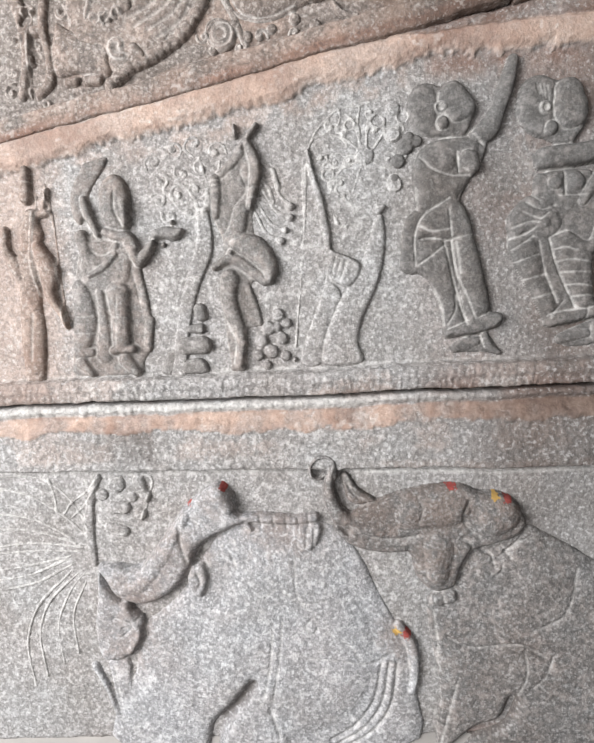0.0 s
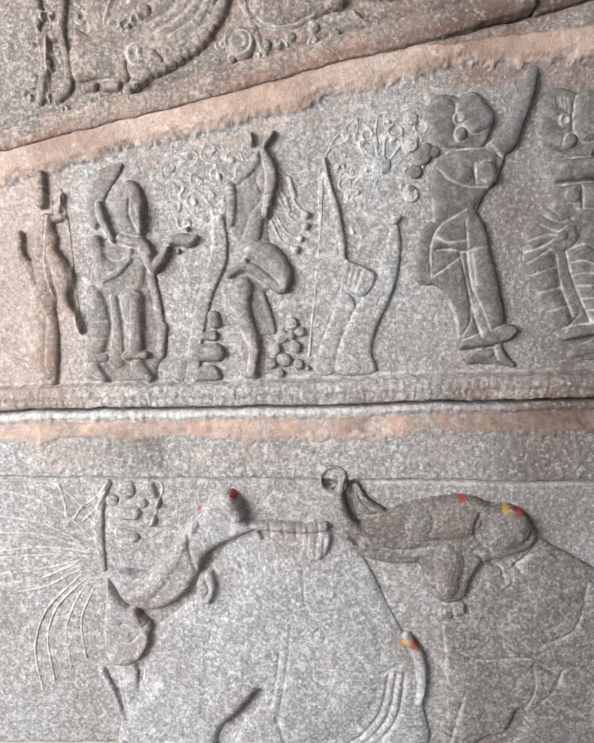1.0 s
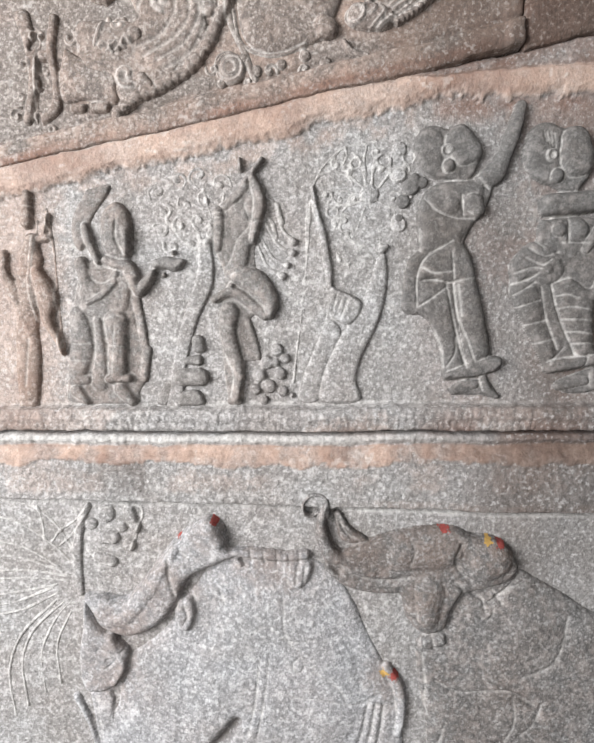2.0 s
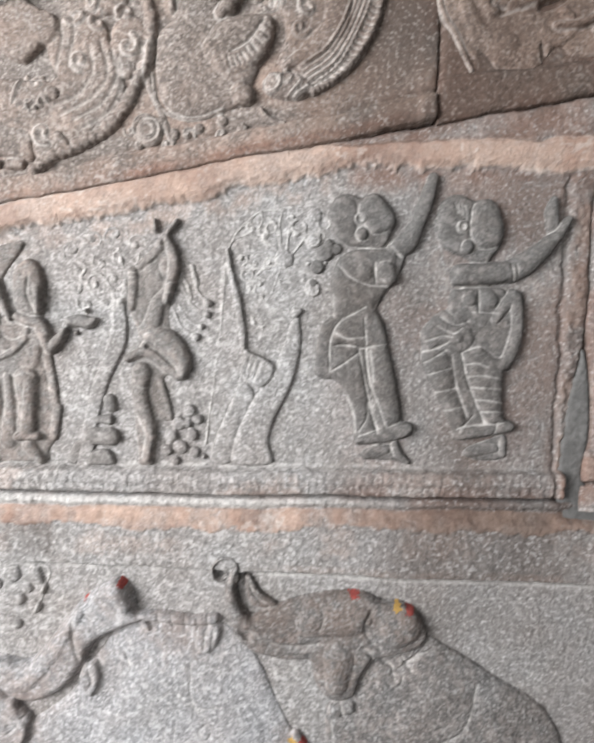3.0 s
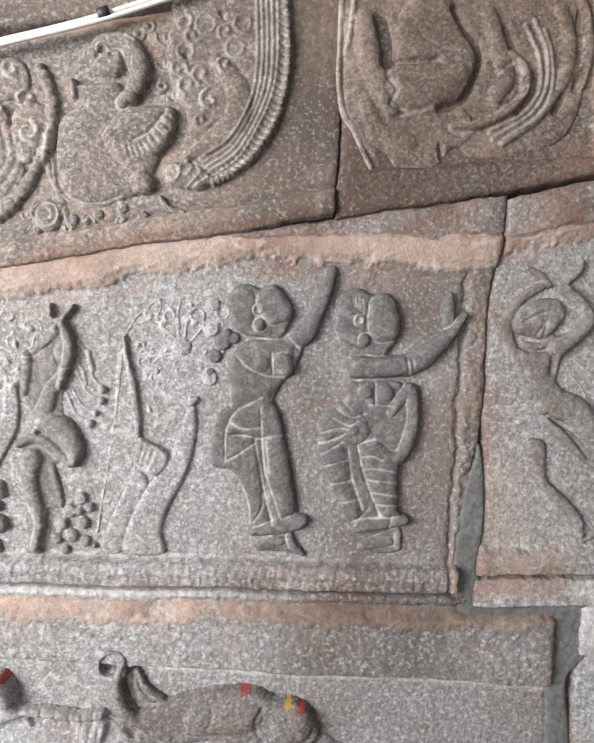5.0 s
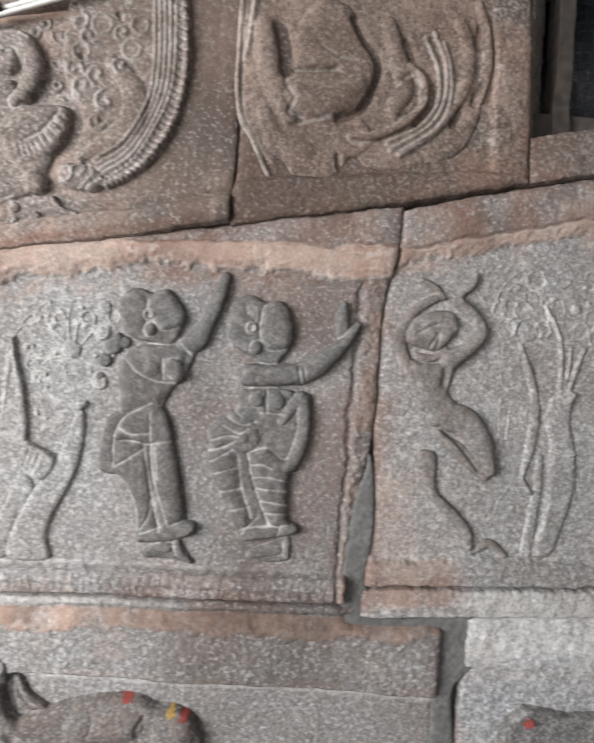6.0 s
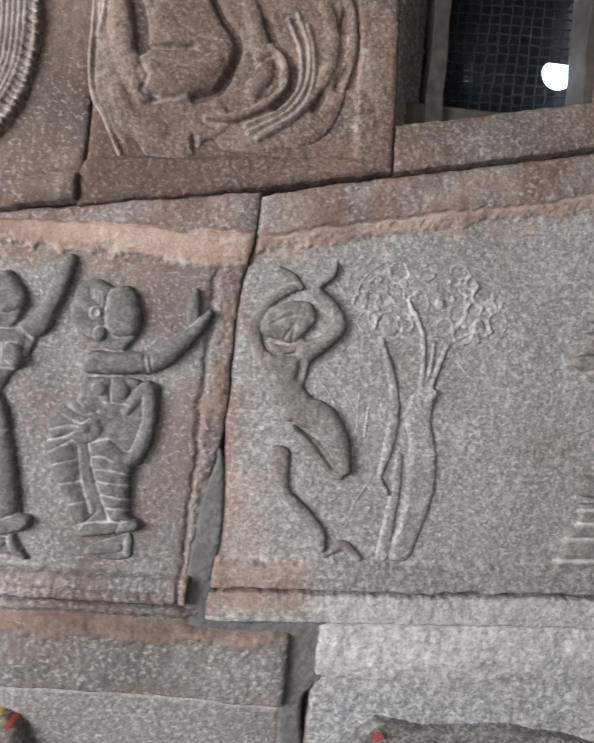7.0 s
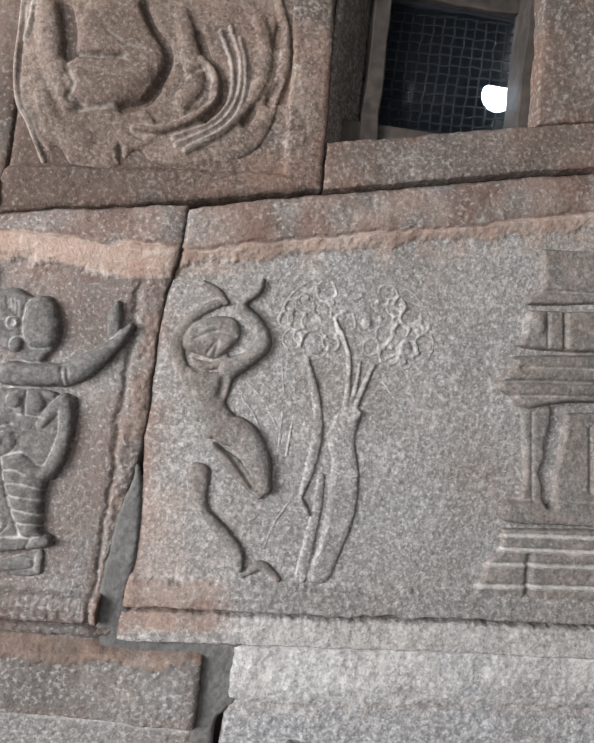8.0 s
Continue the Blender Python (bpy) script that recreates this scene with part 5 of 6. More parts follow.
c.limb([(-83, 1227, 10)], 7, 3)
c.limb([(-56, 1233, 7)], 7, 3)
c.limb([(-94, 1209, 10)], 7, 3)
c.limb([(-64, 1211, 9)], 7, 3)
c.limb([(-100, 1189, 9)], 7, 3)
c.limb([(-80, 1193, 10)], 7, 3)
c.limb([(-60, 1186, 8)], 7, 3)
c.limb([(-47, 1180, 4)], 7, 3)
c.limb([(-70, 1227, 6)], 7, 3)
c.limb([(-87, 1173, 7)], 7, 3)
carved("carved_mound", c, 0, PALE, frieze_stone, "carved heap of rounded stones", grime_shade=0.35, pale=0.5)

c = Carving(79)
c.plate([(109, 1300), (110, 1340), (121, 1371), (133, 1385), (129, 1436), (147, 1468), (199, 1478), (232, 1474), (224, 1438), (204, 1412), (194, 1382), (210, 1343), (229, 1268), (235, 1233), (248, 1228), (240, 1211), (181, 1200), (165, 1205), (163, 1240), (144, 1285)], 7, 7)
c.plate([(125, 1520), (132, 1544), (152, 1551), (171, 1545), (192, 1552), (216, 1523), (213, 1498), (199, 1474), (173, 1476), (144, 1481), (129, 1498)], 9, 7)
c.plate([(179, 1179), (181, 1191), (220, 1204), (229, 1203), (243, 1177), (214, 1179)], 3.5, 5, 0.2)
c.plate([(140, 1461), (160, 1473), (199, 1477), (219, 1470), (222, 1448), (218, 1428), (202, 1412), (192, 1392), (194, 1377), (150, 1376), (133, 1384), (129, 1410), (130, 1441)], 11, 14, 0.15)
c.plate([(125, 1532), (135, 1546), (149, 1549), (162, 1543), (167, 1527), (166, 1501), (163, 1482), (144, 1482), (131, 1497), (125, 1516)], 12, 12, 0.2)
c.plate([(165, 1537), (178, 1549), (192, 1551), (205, 1538), (217, 1522), (217, 1506), (205, 1496), (186, 1492), (171, 1505), (163, 1520)], 15, 14, 0.15)
c.limb([(171, 1494, 10)], 17, 2.4)
c.limb([(192, 1484, 11)], 9, 2.6)
ring(c, (168, 1515), 6, 1.6, 4)
c.limb([(175, 1442, 15)], 15, 2.4)
c.limb([(205, 1444, 16), (211, 1435, 11)], 17, 2.4)
c.cut([(138, 1452), (156, 1434), (182, 1424), (206, 1423)], 1.8, 3)
c.cut([(189, 1454), (191, 1428)], 1.8, 3)
c.limb([(217, 1477, 11), (233, 1484, 15), (248, 1511, 11), (260, 1544, 11), (268, 1573, 8)], 13, 2.3)
c.cut([(210, 1481), (226, 1504), (237, 1517)], 1.8, 3, 0.5)
c.cut([(212, 1477), (226, 1463)], 1.8, 3, 0.5)
c.plate([(138, 1386), (117, 1369), (110, 1337), (107, 1304), (116, 1294), (132, 1295), (128, 1325), (132, 1357), (147, 1376)], 7, 8)
c.plate([(146, 1380), (177, 1395), (197, 1385), (208, 1359), (209, 1332), (177, 1335), (151, 1340), (128, 1340), (134, 1364)], 13, 11, 0.2)
c.plate([(131, 1341), (172, 1339), (182, 1306), (182, 1280), (191, 1241), (201, 1215), (171, 1210), (163, 1240), (148, 1279), (132, 1312)], 10, 14, 0.2)
c.plate([(177, 1336), (208, 1343), (220, 1307), (227, 1268), (230, 1235), (201, 1217), (191, 1247), (184, 1287)], 15, 17, 0.15)
c.plate([(166, 1210), (180, 1218), (219, 1232), (245, 1233), (248, 1221), (233, 1210), (207, 1203), (181, 1202), (168, 1203)], 14, 8)
c.limb([(182, 1186, 7), (196, 1191, 9), (211, 1193, 6)], 7, 2.4)
c.limb([(223, 1203, 5), (229, 1186, 6), (242, 1177, 4)], 8, 2.6)
c.cut([(129, 1304), (129, 1343), (141, 1371), (177, 1394)], 1.6, 2.2, 0.5)
c.cut([(169, 1336), (178, 1293), (189, 1247), (197, 1219)], 1.6, 2.2, 0.5)
c.cut([(179, 1336), (185, 1293), (199, 1254), (208, 1228)], 1.6, 2.2, 0.5)
c.cut([(169, 1336), (207, 1343)], 1.6, 2.2, 0.5)
c.cut([(176, 1378), (179, 1342)], 1.6, 2.2, 0.5)
c.cut([(171, 1219), (182, 1239), (183, 1260)], 1.6, 2.2, 0.5)
c.cut([(132, 1304), (149, 1315), (169, 1330)], 1.6, 2.2, 0.5)
c.cut([(135, 1358), (151, 1350), (177, 1352)], 1.6, 2.2, 0.5)
c.cut([(185, 1333), (190, 1290)], 1.6, 2.2, 0.5)
c.cut([(150, 1279), (163, 1247), (167, 1219)], 1.6, 2.2, 0.5)
c.cut([(127, 1496), (144, 1482), (160, 1477)], 1.6, 2.2, 0.5)
c.cut([(133, 1380), (132, 1410)], 1.6, 2.2, 0.5)
carved("relief_figure", c, 0, WORN, frieze_stone, "smooth carved dancer with one arm raised", wash=0.03, pale=0.8, soft=1, depth=0.9)

c = Carving(83)
c.plate([(257, 1344), (268, 1377), (291, 1392), (301, 1420), (365, 1423), (375, 1416), (397, 1417), (398, 1364), (383, 1312), (372, 1303), (375, 1245), (390, 1230), (382, 1220), (312, 1209), (303, 1222), (284, 1260), (261, 1308)], 8, 7)
c.plate([(272, 1510), (279, 1539), (302, 1552), (328, 1543), (352, 1544), (368, 1508), (363, 1479), (338, 1455), (311, 1466), (284, 1479)], 9, 7)
c.plate([(326, 1200), (365, 1215), (376, 1215), (378, 1185), (333, 1181)], 3.5, 5, 0.2)
c.plate([(299, 1421), (361, 1423), (367, 1396), (348, 1368), (329, 1348), (308, 1345), (300, 1382)], 9, 11, 0.2)
c.plate([(271, 1510), (279, 1538), (295, 1550), (311, 1550), (326, 1538), (324, 1505), (320, 1480), (304, 1469), (287, 1478), (275, 1491)], 12, 14, 0.2)
c.plate([(319, 1531), (331, 1544), (352, 1543), (364, 1521), (368, 1497), (360, 1480), (343, 1474), (328, 1477), (318, 1500)], 17, 15, 0.15)
c.limb([(316, 1478, 11)], 18, 2.4)
c.limb([(341, 1467, 11)], 9, 2.6)
ring(c, (308, 1505), 6, 1.8, 4)
c.cut([(297, 1537), (301, 1523)], 1.5, 2.2, 0.4)
c.cut([(301, 1536), (305, 1520)], 1.5, 2.2, 0.4)
c.cut([(306, 1535), (309, 1518)], 1.5, 2.2, 0.4)
c.cut([(311, 1534), (313, 1515)], 1.5, 2.2, 0.4)
c.plate([(295, 1446), (305, 1455), (344, 1458), (378, 1460), (388, 1450), (385, 1435), (358, 1428), (319, 1424), (297, 1427)], 17, 12, 0.2)
c.limb([(378, 1445, 16), (403, 1460, 15), (425, 1480, 12), (441, 1497, 9), (455, 1518, 6)], 15, 2.3)
c.limb([(434, 1508, 10), (433, 1529, 10), (435, 1546, 5)], 11, 2.4)
c.cut([(376, 1454), (380, 1434)], 1.8, 3)
c.cut([(383, 1456), (387, 1436)], 1.6, 2)
c.limb([(321, 1406, 12)], 14, 2.4)
c.limb([(348, 1406, 15)], 16, 2.4)
c.cut([(334, 1419), (335, 1389)], 1.8, 3.5, 0.5)
c.limb([(384, 1409, 12), (389, 1377, 10), (384, 1344, 11), (372, 1319, 11), (353, 1320, 9), (339, 1331, 6)], 14, 2.3)
c.limb([(358, 1379, 7), (368, 1395, 10), (382, 1413, 10)], 13, 2.4)
c.plate([(255, 1361), (271, 1381), (291, 1392), (317, 1382), (332, 1356), (323, 1335), (302, 1328), (282, 1340), (266, 1327), (257, 1344)], 12, 12, 0.15)
c.limb([(306, 1352, 11)], 15, 2.4)
c.plate([(257, 1341), (288, 1339), (299, 1322), (305, 1283), (319, 1254), (322, 1231), (305, 1228), (284, 1261), (267, 1294), (257, 1320)], 12, 15, 0.15)
c.plate([(302, 1316), (317, 1310), (331, 1264), (348, 1227), (321, 1227), (320, 1257), (307, 1290)], 8, 8)
c.plate([(312, 1335), (341, 1341), (370, 1314), (372, 1285), (374, 1245), (381, 1235), (351, 1231), (337, 1256), (326, 1284), (316, 1308)], 16, 17, 0.15)
c.plate([(303, 1222), (318, 1230), (358, 1234), (381, 1239), (390, 1231), (381, 1221), (345, 1214), (312, 1209)], 15, 8)
c.limb([(327, 1191, 7), (345, 1196, 9), (363, 1198, 6)], 7, 2.4)
c.limb([(374, 1212, 6), (375, 1191, 5)], 6, 2.6)
c.cut([(281, 1381), (301, 1371), (321, 1376)], 1.5, 2.2, 0.5)
c.cut([(276, 1369), (298, 1359), (311, 1366)], 1.5, 2.2, 0.5)
c.cut([(262, 1348), (283, 1355), (297, 1354)], 1.5, 2.2, 0.5)
c.cut([(258, 1333), (279, 1339), (293, 1347)], 1.5, 2.2, 0.5)
c.cut([(261, 1318), (290, 1335)], 1.5, 2.2, 0.5)
c.cut([(266, 1301), (297, 1311)], 1.5, 2.2, 0.5)
c.cut([(276, 1276), (305, 1283)], 1.5, 2.2, 0.5)
c.cut([(287, 1250), (316, 1257)], 1.5, 2.2, 0.5)
c.cut([(299, 1328), (307, 1283), (322, 1243)], 1.5, 2.2, 0.5)
c.cut([(312, 1332), (325, 1284), (346, 1235)], 1.5, 2.2, 0.5)
c.cut([(317, 1316), (332, 1318), (346, 1313)], 1.5, 2.2, 0.5)
c.cut([(320, 1299), (342, 1301), (370, 1295)], 1.5, 2.2, 0.5)
c.cut([(325, 1284), (349, 1284), (372, 1281)], 1.5, 2.2, 0.5)
c.cut([(333, 1267), (354, 1266), (374, 1262)], 1.5, 2.2, 0.5)
c.cut([(341, 1250), (361, 1251), (376, 1248)], 1.5, 2.2, 0.5)
c.cut([(312, 1223), (331, 1244)], 1.5, 2.2, 0.5)
c.cut([(358, 1218), (364, 1236)], 1.5, 2.2, 0.5)
c.cut([(326, 1389), (359, 1388)], 1.5, 2.2, 0.5)
c.cut([(291, 1390), (300, 1382)], 1.5, 2.2, 0.5)
carved("relief_figure", c, 0, WORN, frieze_stone, "smooth carved woman reaching up with one hand", wash=0.03, pale=0.8, soft=1, depth=0.9)

c = Carving(89)
c.plate([(524, 1515), (537, 1535), (566, 1547), (590, 1545), (599, 1526), (590, 1508), (571, 1490), (547, 1492), (527, 1499)], 11, 12, 0.15)
c.plate([(533, 1489), (564, 1485), (584, 1500), (583, 1481), (549, 1472)], 5, 6, 0.15)
c.limb([(589, 1478, 14), (615, 1497, 11), (629, 1519, 12), (617, 1543, 10), (597, 1561, 7)], 15, 2.2)
c.limb([(599, 1571, 5), (615, 1588, 6), (619, 1601, 4)], 9, 2.4)
c.limb([(542, 1589, 3), (561, 1579, 6), (574, 1566, 5)], 7, 2.4)
c.limb([(566, 1565, 6), (535, 1544, 7), (516, 1510, 9), (525, 1476, 9), (545, 1437, 8), (555, 1409, 6)], 6, 2.4)
c.plate([(528, 1478), (565, 1471), (595, 1477), (593, 1450), (590, 1431), (605, 1412), (579, 1387), (554, 1408)], 9, 14, 0.1)
c.limb([(578, 1398, 17), (614, 1392, 22), (640, 1362, 18), (655, 1325, 9)], 15, 2.2)
c.limb([(580, 1374, 7), (612, 1348, 11), (648, 1316, 7)], 10, 2.4)
c.limb([(565, 1333, 17), (567, 1311, 13), (577, 1287, 8), (607, 1259, 9), (628, 1236, 8), (632, 1215, 6)], 9, 2.3)
c.limb([(636, 1205, 4), (661, 1221, 7), (685, 1205, 5)], 5, 2.4)
c.cut([(583, 1463), (581, 1443)], 5, 6, 0)
c.cut([(578, 1383), (607, 1360), (638, 1325)], 3, 6, 0)
c.cut([(581, 1335), (589, 1306)], 4, 4, 0)
c.cut([(538, 1512), (568, 1526), (592, 1522)], 2, 3)
c.cut([(558, 1496), (570, 1514), (567, 1493)], 2, 3)
c.cut([(541, 1524), (568, 1536)], 1.6, 1.8)
carved("relief_figure", c, 0, MIDDLE, frieze_stone_right, "shallow carving of a dancer with arms overhead", wash=0.1, grime_shade=0.4, pale=0.35, soft=2, depth=0.9)

c = Carving(97)
c.plate([(735, 1431), (755, 1441), (773, 1437), (769, 1403), (780, 1357), (781, 1304), (770, 1257), (753, 1208), (726, 1209), (735, 1255), (740, 1315), (740, 1368), (730, 1400)], 7, 10, 0.15)
c.limb([(691, 1502, 4), (708, 1459, 6), (717, 1406, 8), (711, 1353, 7), (703, 1318, 4)], 6, 2.4)
c.limb([(716, 1211, 9), (723, 1267, 8), (728, 1307, 7), (728, 1347, 6)], 4, 2.4)
c.limb([(769, 1438, 6), (761, 1428, 6)], 10, 2.4)
c.limb([(750, 1438, 5), (751, 1475, 4), (745, 1521, 4), (722, 1562, 2)], 5, 2.4)
c.limb([(763, 1443, 4), (773, 1477, 4), (782, 1504, 3)], 5, 2.4)
c.limb([(756, 1441, 4), (762, 1476, 3), (764, 1509, 2)], 4, 2.4)
c.limb([(705, 1311, 5), (716, 1296, 4)], 8, 2.4)
c.limb([(746, 1299, 6)], 7, 2.4)
c.limb([(766, 1563, 8)], 6, 2.4)
c.limb([(699, 1524, 14)], 4, 2.4)
c.limb([(823, 1534, 10)], 4, 2.4)
ring(c, (766, 1568), 19, 1.9, 2.2)
ring(c, (768, 1563), 9, 1.9, 2.2)
ring(c, (699, 1524), 19, 1.9, 2.2)
ring(c, (827, 1577), 15, 1.9, 2.2)
ring(c, (729, 1611), 15, 1.9, 2.2)
ring(c, (850, 1542), 14, 1.9, 2.2)
ring(c, (705, 1571), 12, 1.9, 2.2)
ring(c, (672, 1555), 13, 1.9, 2.2)
ring(c, (791, 1604), 14, 1.9, 2.2)
c.line([(648, 1553), (657, 1583), (682, 1609), (721, 1624), (769, 1621)], 2.2, 1.7)
c.line([(783, 1617), (817, 1616), (843, 1595), (858, 1563), (862, 1537), (856, 1519)], 2.2, 1.7)
c.line([(746, 1521), (734, 1547), (714, 1572)], 2.2, 1.7)
c.line([(790, 1524), (804, 1559), (796, 1592), (777, 1610)], 2.2, 1.7)
c.line([(782, 1504), (804, 1519), (831, 1527)], 2.2, 1.7)
c.line([(799, 1485), (815, 1466), (829, 1461)], 2.2, 1.7)
c.line([(656, 1501), (665, 1449), (666, 1383), (662, 1330)], 2.2, 1.7)
c.line([(674, 1496), (681, 1437), (678, 1371)], 2.2, 1.7)
c.line([(612, 1465), (639, 1441), (660, 1409)], 2.2, 1.7)
c.line([(607, 1445), (629, 1420), (649, 1382)], 2.2, 1.7)
c.line([(625, 1472), (646, 1454), (661, 1429)], 2.2, 1.7)
c.line([(741, 1361), (761, 1355), (779, 1357)], 2.2, 1.7)
c.line([(742, 1255), (730, 1228)], 2.2, 1.7)
c.line([(746, 1282), (739, 1248)], 2.2, 1.7)
c.line([(662, 1244), (672, 1278), (690, 1312)], 2.2, 1.7)
scrolls(c, [(662, 1568), (680, 1585), (696, 1598), (750, 1595), (717, 1585), (807, 1566), (812, 1593), (839, 1562), (786, 1571), (680, 1536), (720, 1546), (732, 1573), (825, 1514), (803, 1532), (722, 1526), (841, 1528), (778, 1590)], 12, 2.1, 2)
ring(c, (656, 1554), 10, 2.2, 2.6)
ring(c, (679, 1579), 12, 2.2, 2.6)
ring(c, (707, 1599), 14, 2.2, 2.6)
ring(c, (745, 1602), 11, 2.2, 2.6)
ring(c, (805, 1590), 13, 2.2, 2.6)
ring(c, (816, 1558), 10, 2.2, 2.6)
ring(c, (793, 1549), 12, 2.2, 2.6)
ring(c, (738, 1560), 14, 2.2, 2.6)
ring(c, (721, 1531), 11, 2.2, 2.6)
ring(c, (691, 1555), 13, 2.2, 2.6)
ring(c, (843, 1566), 10, 2.2, 2.6)
ring(c, (829, 1534), 12, 2.2, 2.6)
ring(c, (803, 1523), 14, 2.2, 2.6)
ring(c, (776, 1530), 11, 2.2, 2.6)
ring(c, (668, 1528), 13, 2.2, 2.6)
carved("carved_tree", c, 0, PALE, frieze_stone_right, "shallow carving of a tree with round blossoms", soft=3, pale=0.4, grime_shade=0.25, depth=0.75)

c = Carving(127)
c.plate([(189, 888), (240, 901), (274, 926), (314, 906), (370, 871), (467, 792), (482, 573), (192, 576), (140, 577), (147, 675), (135, 756), (132, 820), (167, 835)], 11, 42, 0.05)
c.plate([(211, 820), (267, 883), (327, 874), (421, 800), (454, 655), (366, 589), (249, 643), (203, 733)], 16, 70, 0.03)
c.plate([(20, 951), (58, 969), (100, 982), (148, 990), (185, 989), (208, 979), (241, 975), (265, 953), (276, 930), (261, 910), (227, 898), (199, 890), (181, 864), (171, 838), (140, 830), (116, 854), (105, 890), (62, 891), (25, 904), (3, 926), (-5, 951)], 17, 14, 0.2)
c.limb([(105, 948, 25), (160, 953, 31), (174, 956, 26)], 24, 2.2)
c.limb([(227, 939, 34), (241, 943, 28)], 26, 2.2)
c.limb([(148, 900, 29), (145, 858, 21)], 24, 2.2)
c.limb([(63, 924, 21), (26, 934, 17), (6, 951, 13), (-5, 976, 11), (-7, 998, 9), (0, 1022, 6)], 19, 2.2)
c.limb([(5, 930, 8), (28, 911, 9), (63, 900, 7), (97, 898, 7)], 18, 2.4)
c.cut([(19, 936), (46, 919), (84, 913), (118, 917)], 3, 5)
c.cut([(7, 935), (19, 926)], 5, 8, 0)
c.plate([(10, 1011), (22, 1011), (37, 988), (62, 970), (41, 963), (22, 968), (14, 990)], 9, 6)
c.cut([(17, 1007), (28, 982), (48, 969)], 2, 3)
c.limb([(2, 1006, 5), (2, 1028, 5), (-9, 1037, 5), (-22, 1036, 5), (-32, 1025, 4), (-32, 1010, 4), (-21, 1004, 3), (-12, 1012, 3)], 16, 2.4)
c.limb([(-23, 1021, 3)], 14, 2.4)
c.cut([(194, 966), (184, 949), (190, 927), (207, 913)], 2.4, 4)
c.cut([(120, 975), (126, 958), (119, 937)], 2, 2)
c.cut([(183, 913), (196, 899), (189, 874)], 2.6, 4)
c.cut([(210, 891), (223, 884), (229, 866)], 2, 3)
c.cut([(233, 878), (257, 897), (277, 919)], 2, 3.5, 0.45)
c.cut([(243, 885), (269, 903), (285, 906)], 2, 3.5, 0.45)
c.cut([(240, 896), (252, 877)], 2, 3, 0.45)
c.cut([(220, 888), (240, 869), (232, 852), (219, 859)], 2, 2)
c.plate([(137, 825), (169, 834), (172, 815), (141, 809)], 14, 5)
c.cut([(153, 828), (155, 811)], 2, 3)
c.cut([(139, 800), (144, 756), (145, 712), (167, 682)], 2, 2.4, 0.45)
c.cut([(158, 759), (196, 743), (258, 749), (297, 729)], 2.4, 3)
c.cut([(309, 731), (298, 701), (278, 680)], 2, 2)
c.cut([(347, 859), (327, 795), (279, 768)], 2.4, 2)
c.cut([(143, 584), (159, 645), (171, 689)], 2, 2, 0.45)
c.cut([(161, 575), (193, 607), (235, 624), (253, 658)], 9, 14, 0)
c.cut([(253, 658), (271, 702), (268, 739)], 2.4, 2)
carved("relief_elephant", c, 0, ROUGH, elephant_stone, "carved elephant with raised trunk marked with powder", wash=0.06, grime_shade=0.12, pale=0.4, soft=3, touched=[(60, 950, 60, 0.5), (150, 965, 60, 0.65), (235, 955, 45, 0.5), (140, 880, 45, 0.55)])
relief_elephant_shape = c

c = Carving(131)
c.plate([(-298, 788), (-237, 835), (-197, 896), (-159, 935), (-102, 944), (-12, 937), (31, 893), (60, 831), (89, 772), (107, 727), (111, 675), (79, 578), (-336, 582), (-315, 713)], 9, 45, 0.05)
c.plate([(-210, 801), (-148, 888), (-62, 921), (13, 883), (52, 802), (64, 721), (32, 647), (-34, 602), (-122, 588), (-207, 620), (-231, 711)], 15, 70, 0.03)
c.plate([(-225, 966), (-198, 990), (-169, 1005), (-149, 988), (-144, 963), (-131, 945), (-159, 933), (-200, 911), (-219, 875), (-244, 843), (-289, 822), (-331, 835), (-347, 860), (-360, 883), (-335, 886), (-299, 881), (-268, 906), (-244, 941)], 20, 13, 0.15)
c.limb([(-218, 958, 11), (-254, 902, 17), (-293, 855, 18), (-319, 848, 11)], 23, 2.2)
c.limb([(-170, 989, 15), (-157, 967, 13)], 25, 2.2)
c.limb([(-137, 951, 6), (-102, 948, 8), (-60, 944, 7), (-29, 947, 7)], 15, 2.6)
c.cut([(-110, 958), (-109, 936)], 1.8, 3)
c.cut([(-91, 958), (-90, 935)], 1.8, 3)
c.cut([(-72, 957), (-71, 934)], 1.8, 3)
c.cut([(-54, 957), (-53, 934)], 1.8, 3)
c.cut([(-39, 956), (-38, 933)], 1.8, 3)
c.plate([(-61, 939), (-19, 938), (-26, 906), (-45, 895), (-61, 914)], 15, 9, 0.1)
c.cut([(-53, 934), (-56, 903)], 1.8, 2.5)
c.cut([(-41, 933), (-44, 903)], 1.8, 2.5)
c.cut([(-30, 933), (-33, 902)], 1.8, 2.5)
c.plate([(-362, 875), (-338, 838), (-304, 811), (-293, 794), (-304, 758), (-322, 739), (-350, 732), (-366, 744), (-371, 790), (-364, 835)], 15, 11, 0.15)
c.limb([(-322, 819, 10), (-302, 781, 7), (-317, 751, 7)], 17, 2.4)
c.cut([(-337, 804), (-316, 795), (-297, 803)], 2, 3)
c.cut([(-326, 787), (-309, 790), (-327, 774)], 1.8, 2.5)
c.plate([(-216, 881), (-198, 885), (-189, 863), (-200, 832), (-217, 835), (-225, 859)], 17, 10, 0.15)
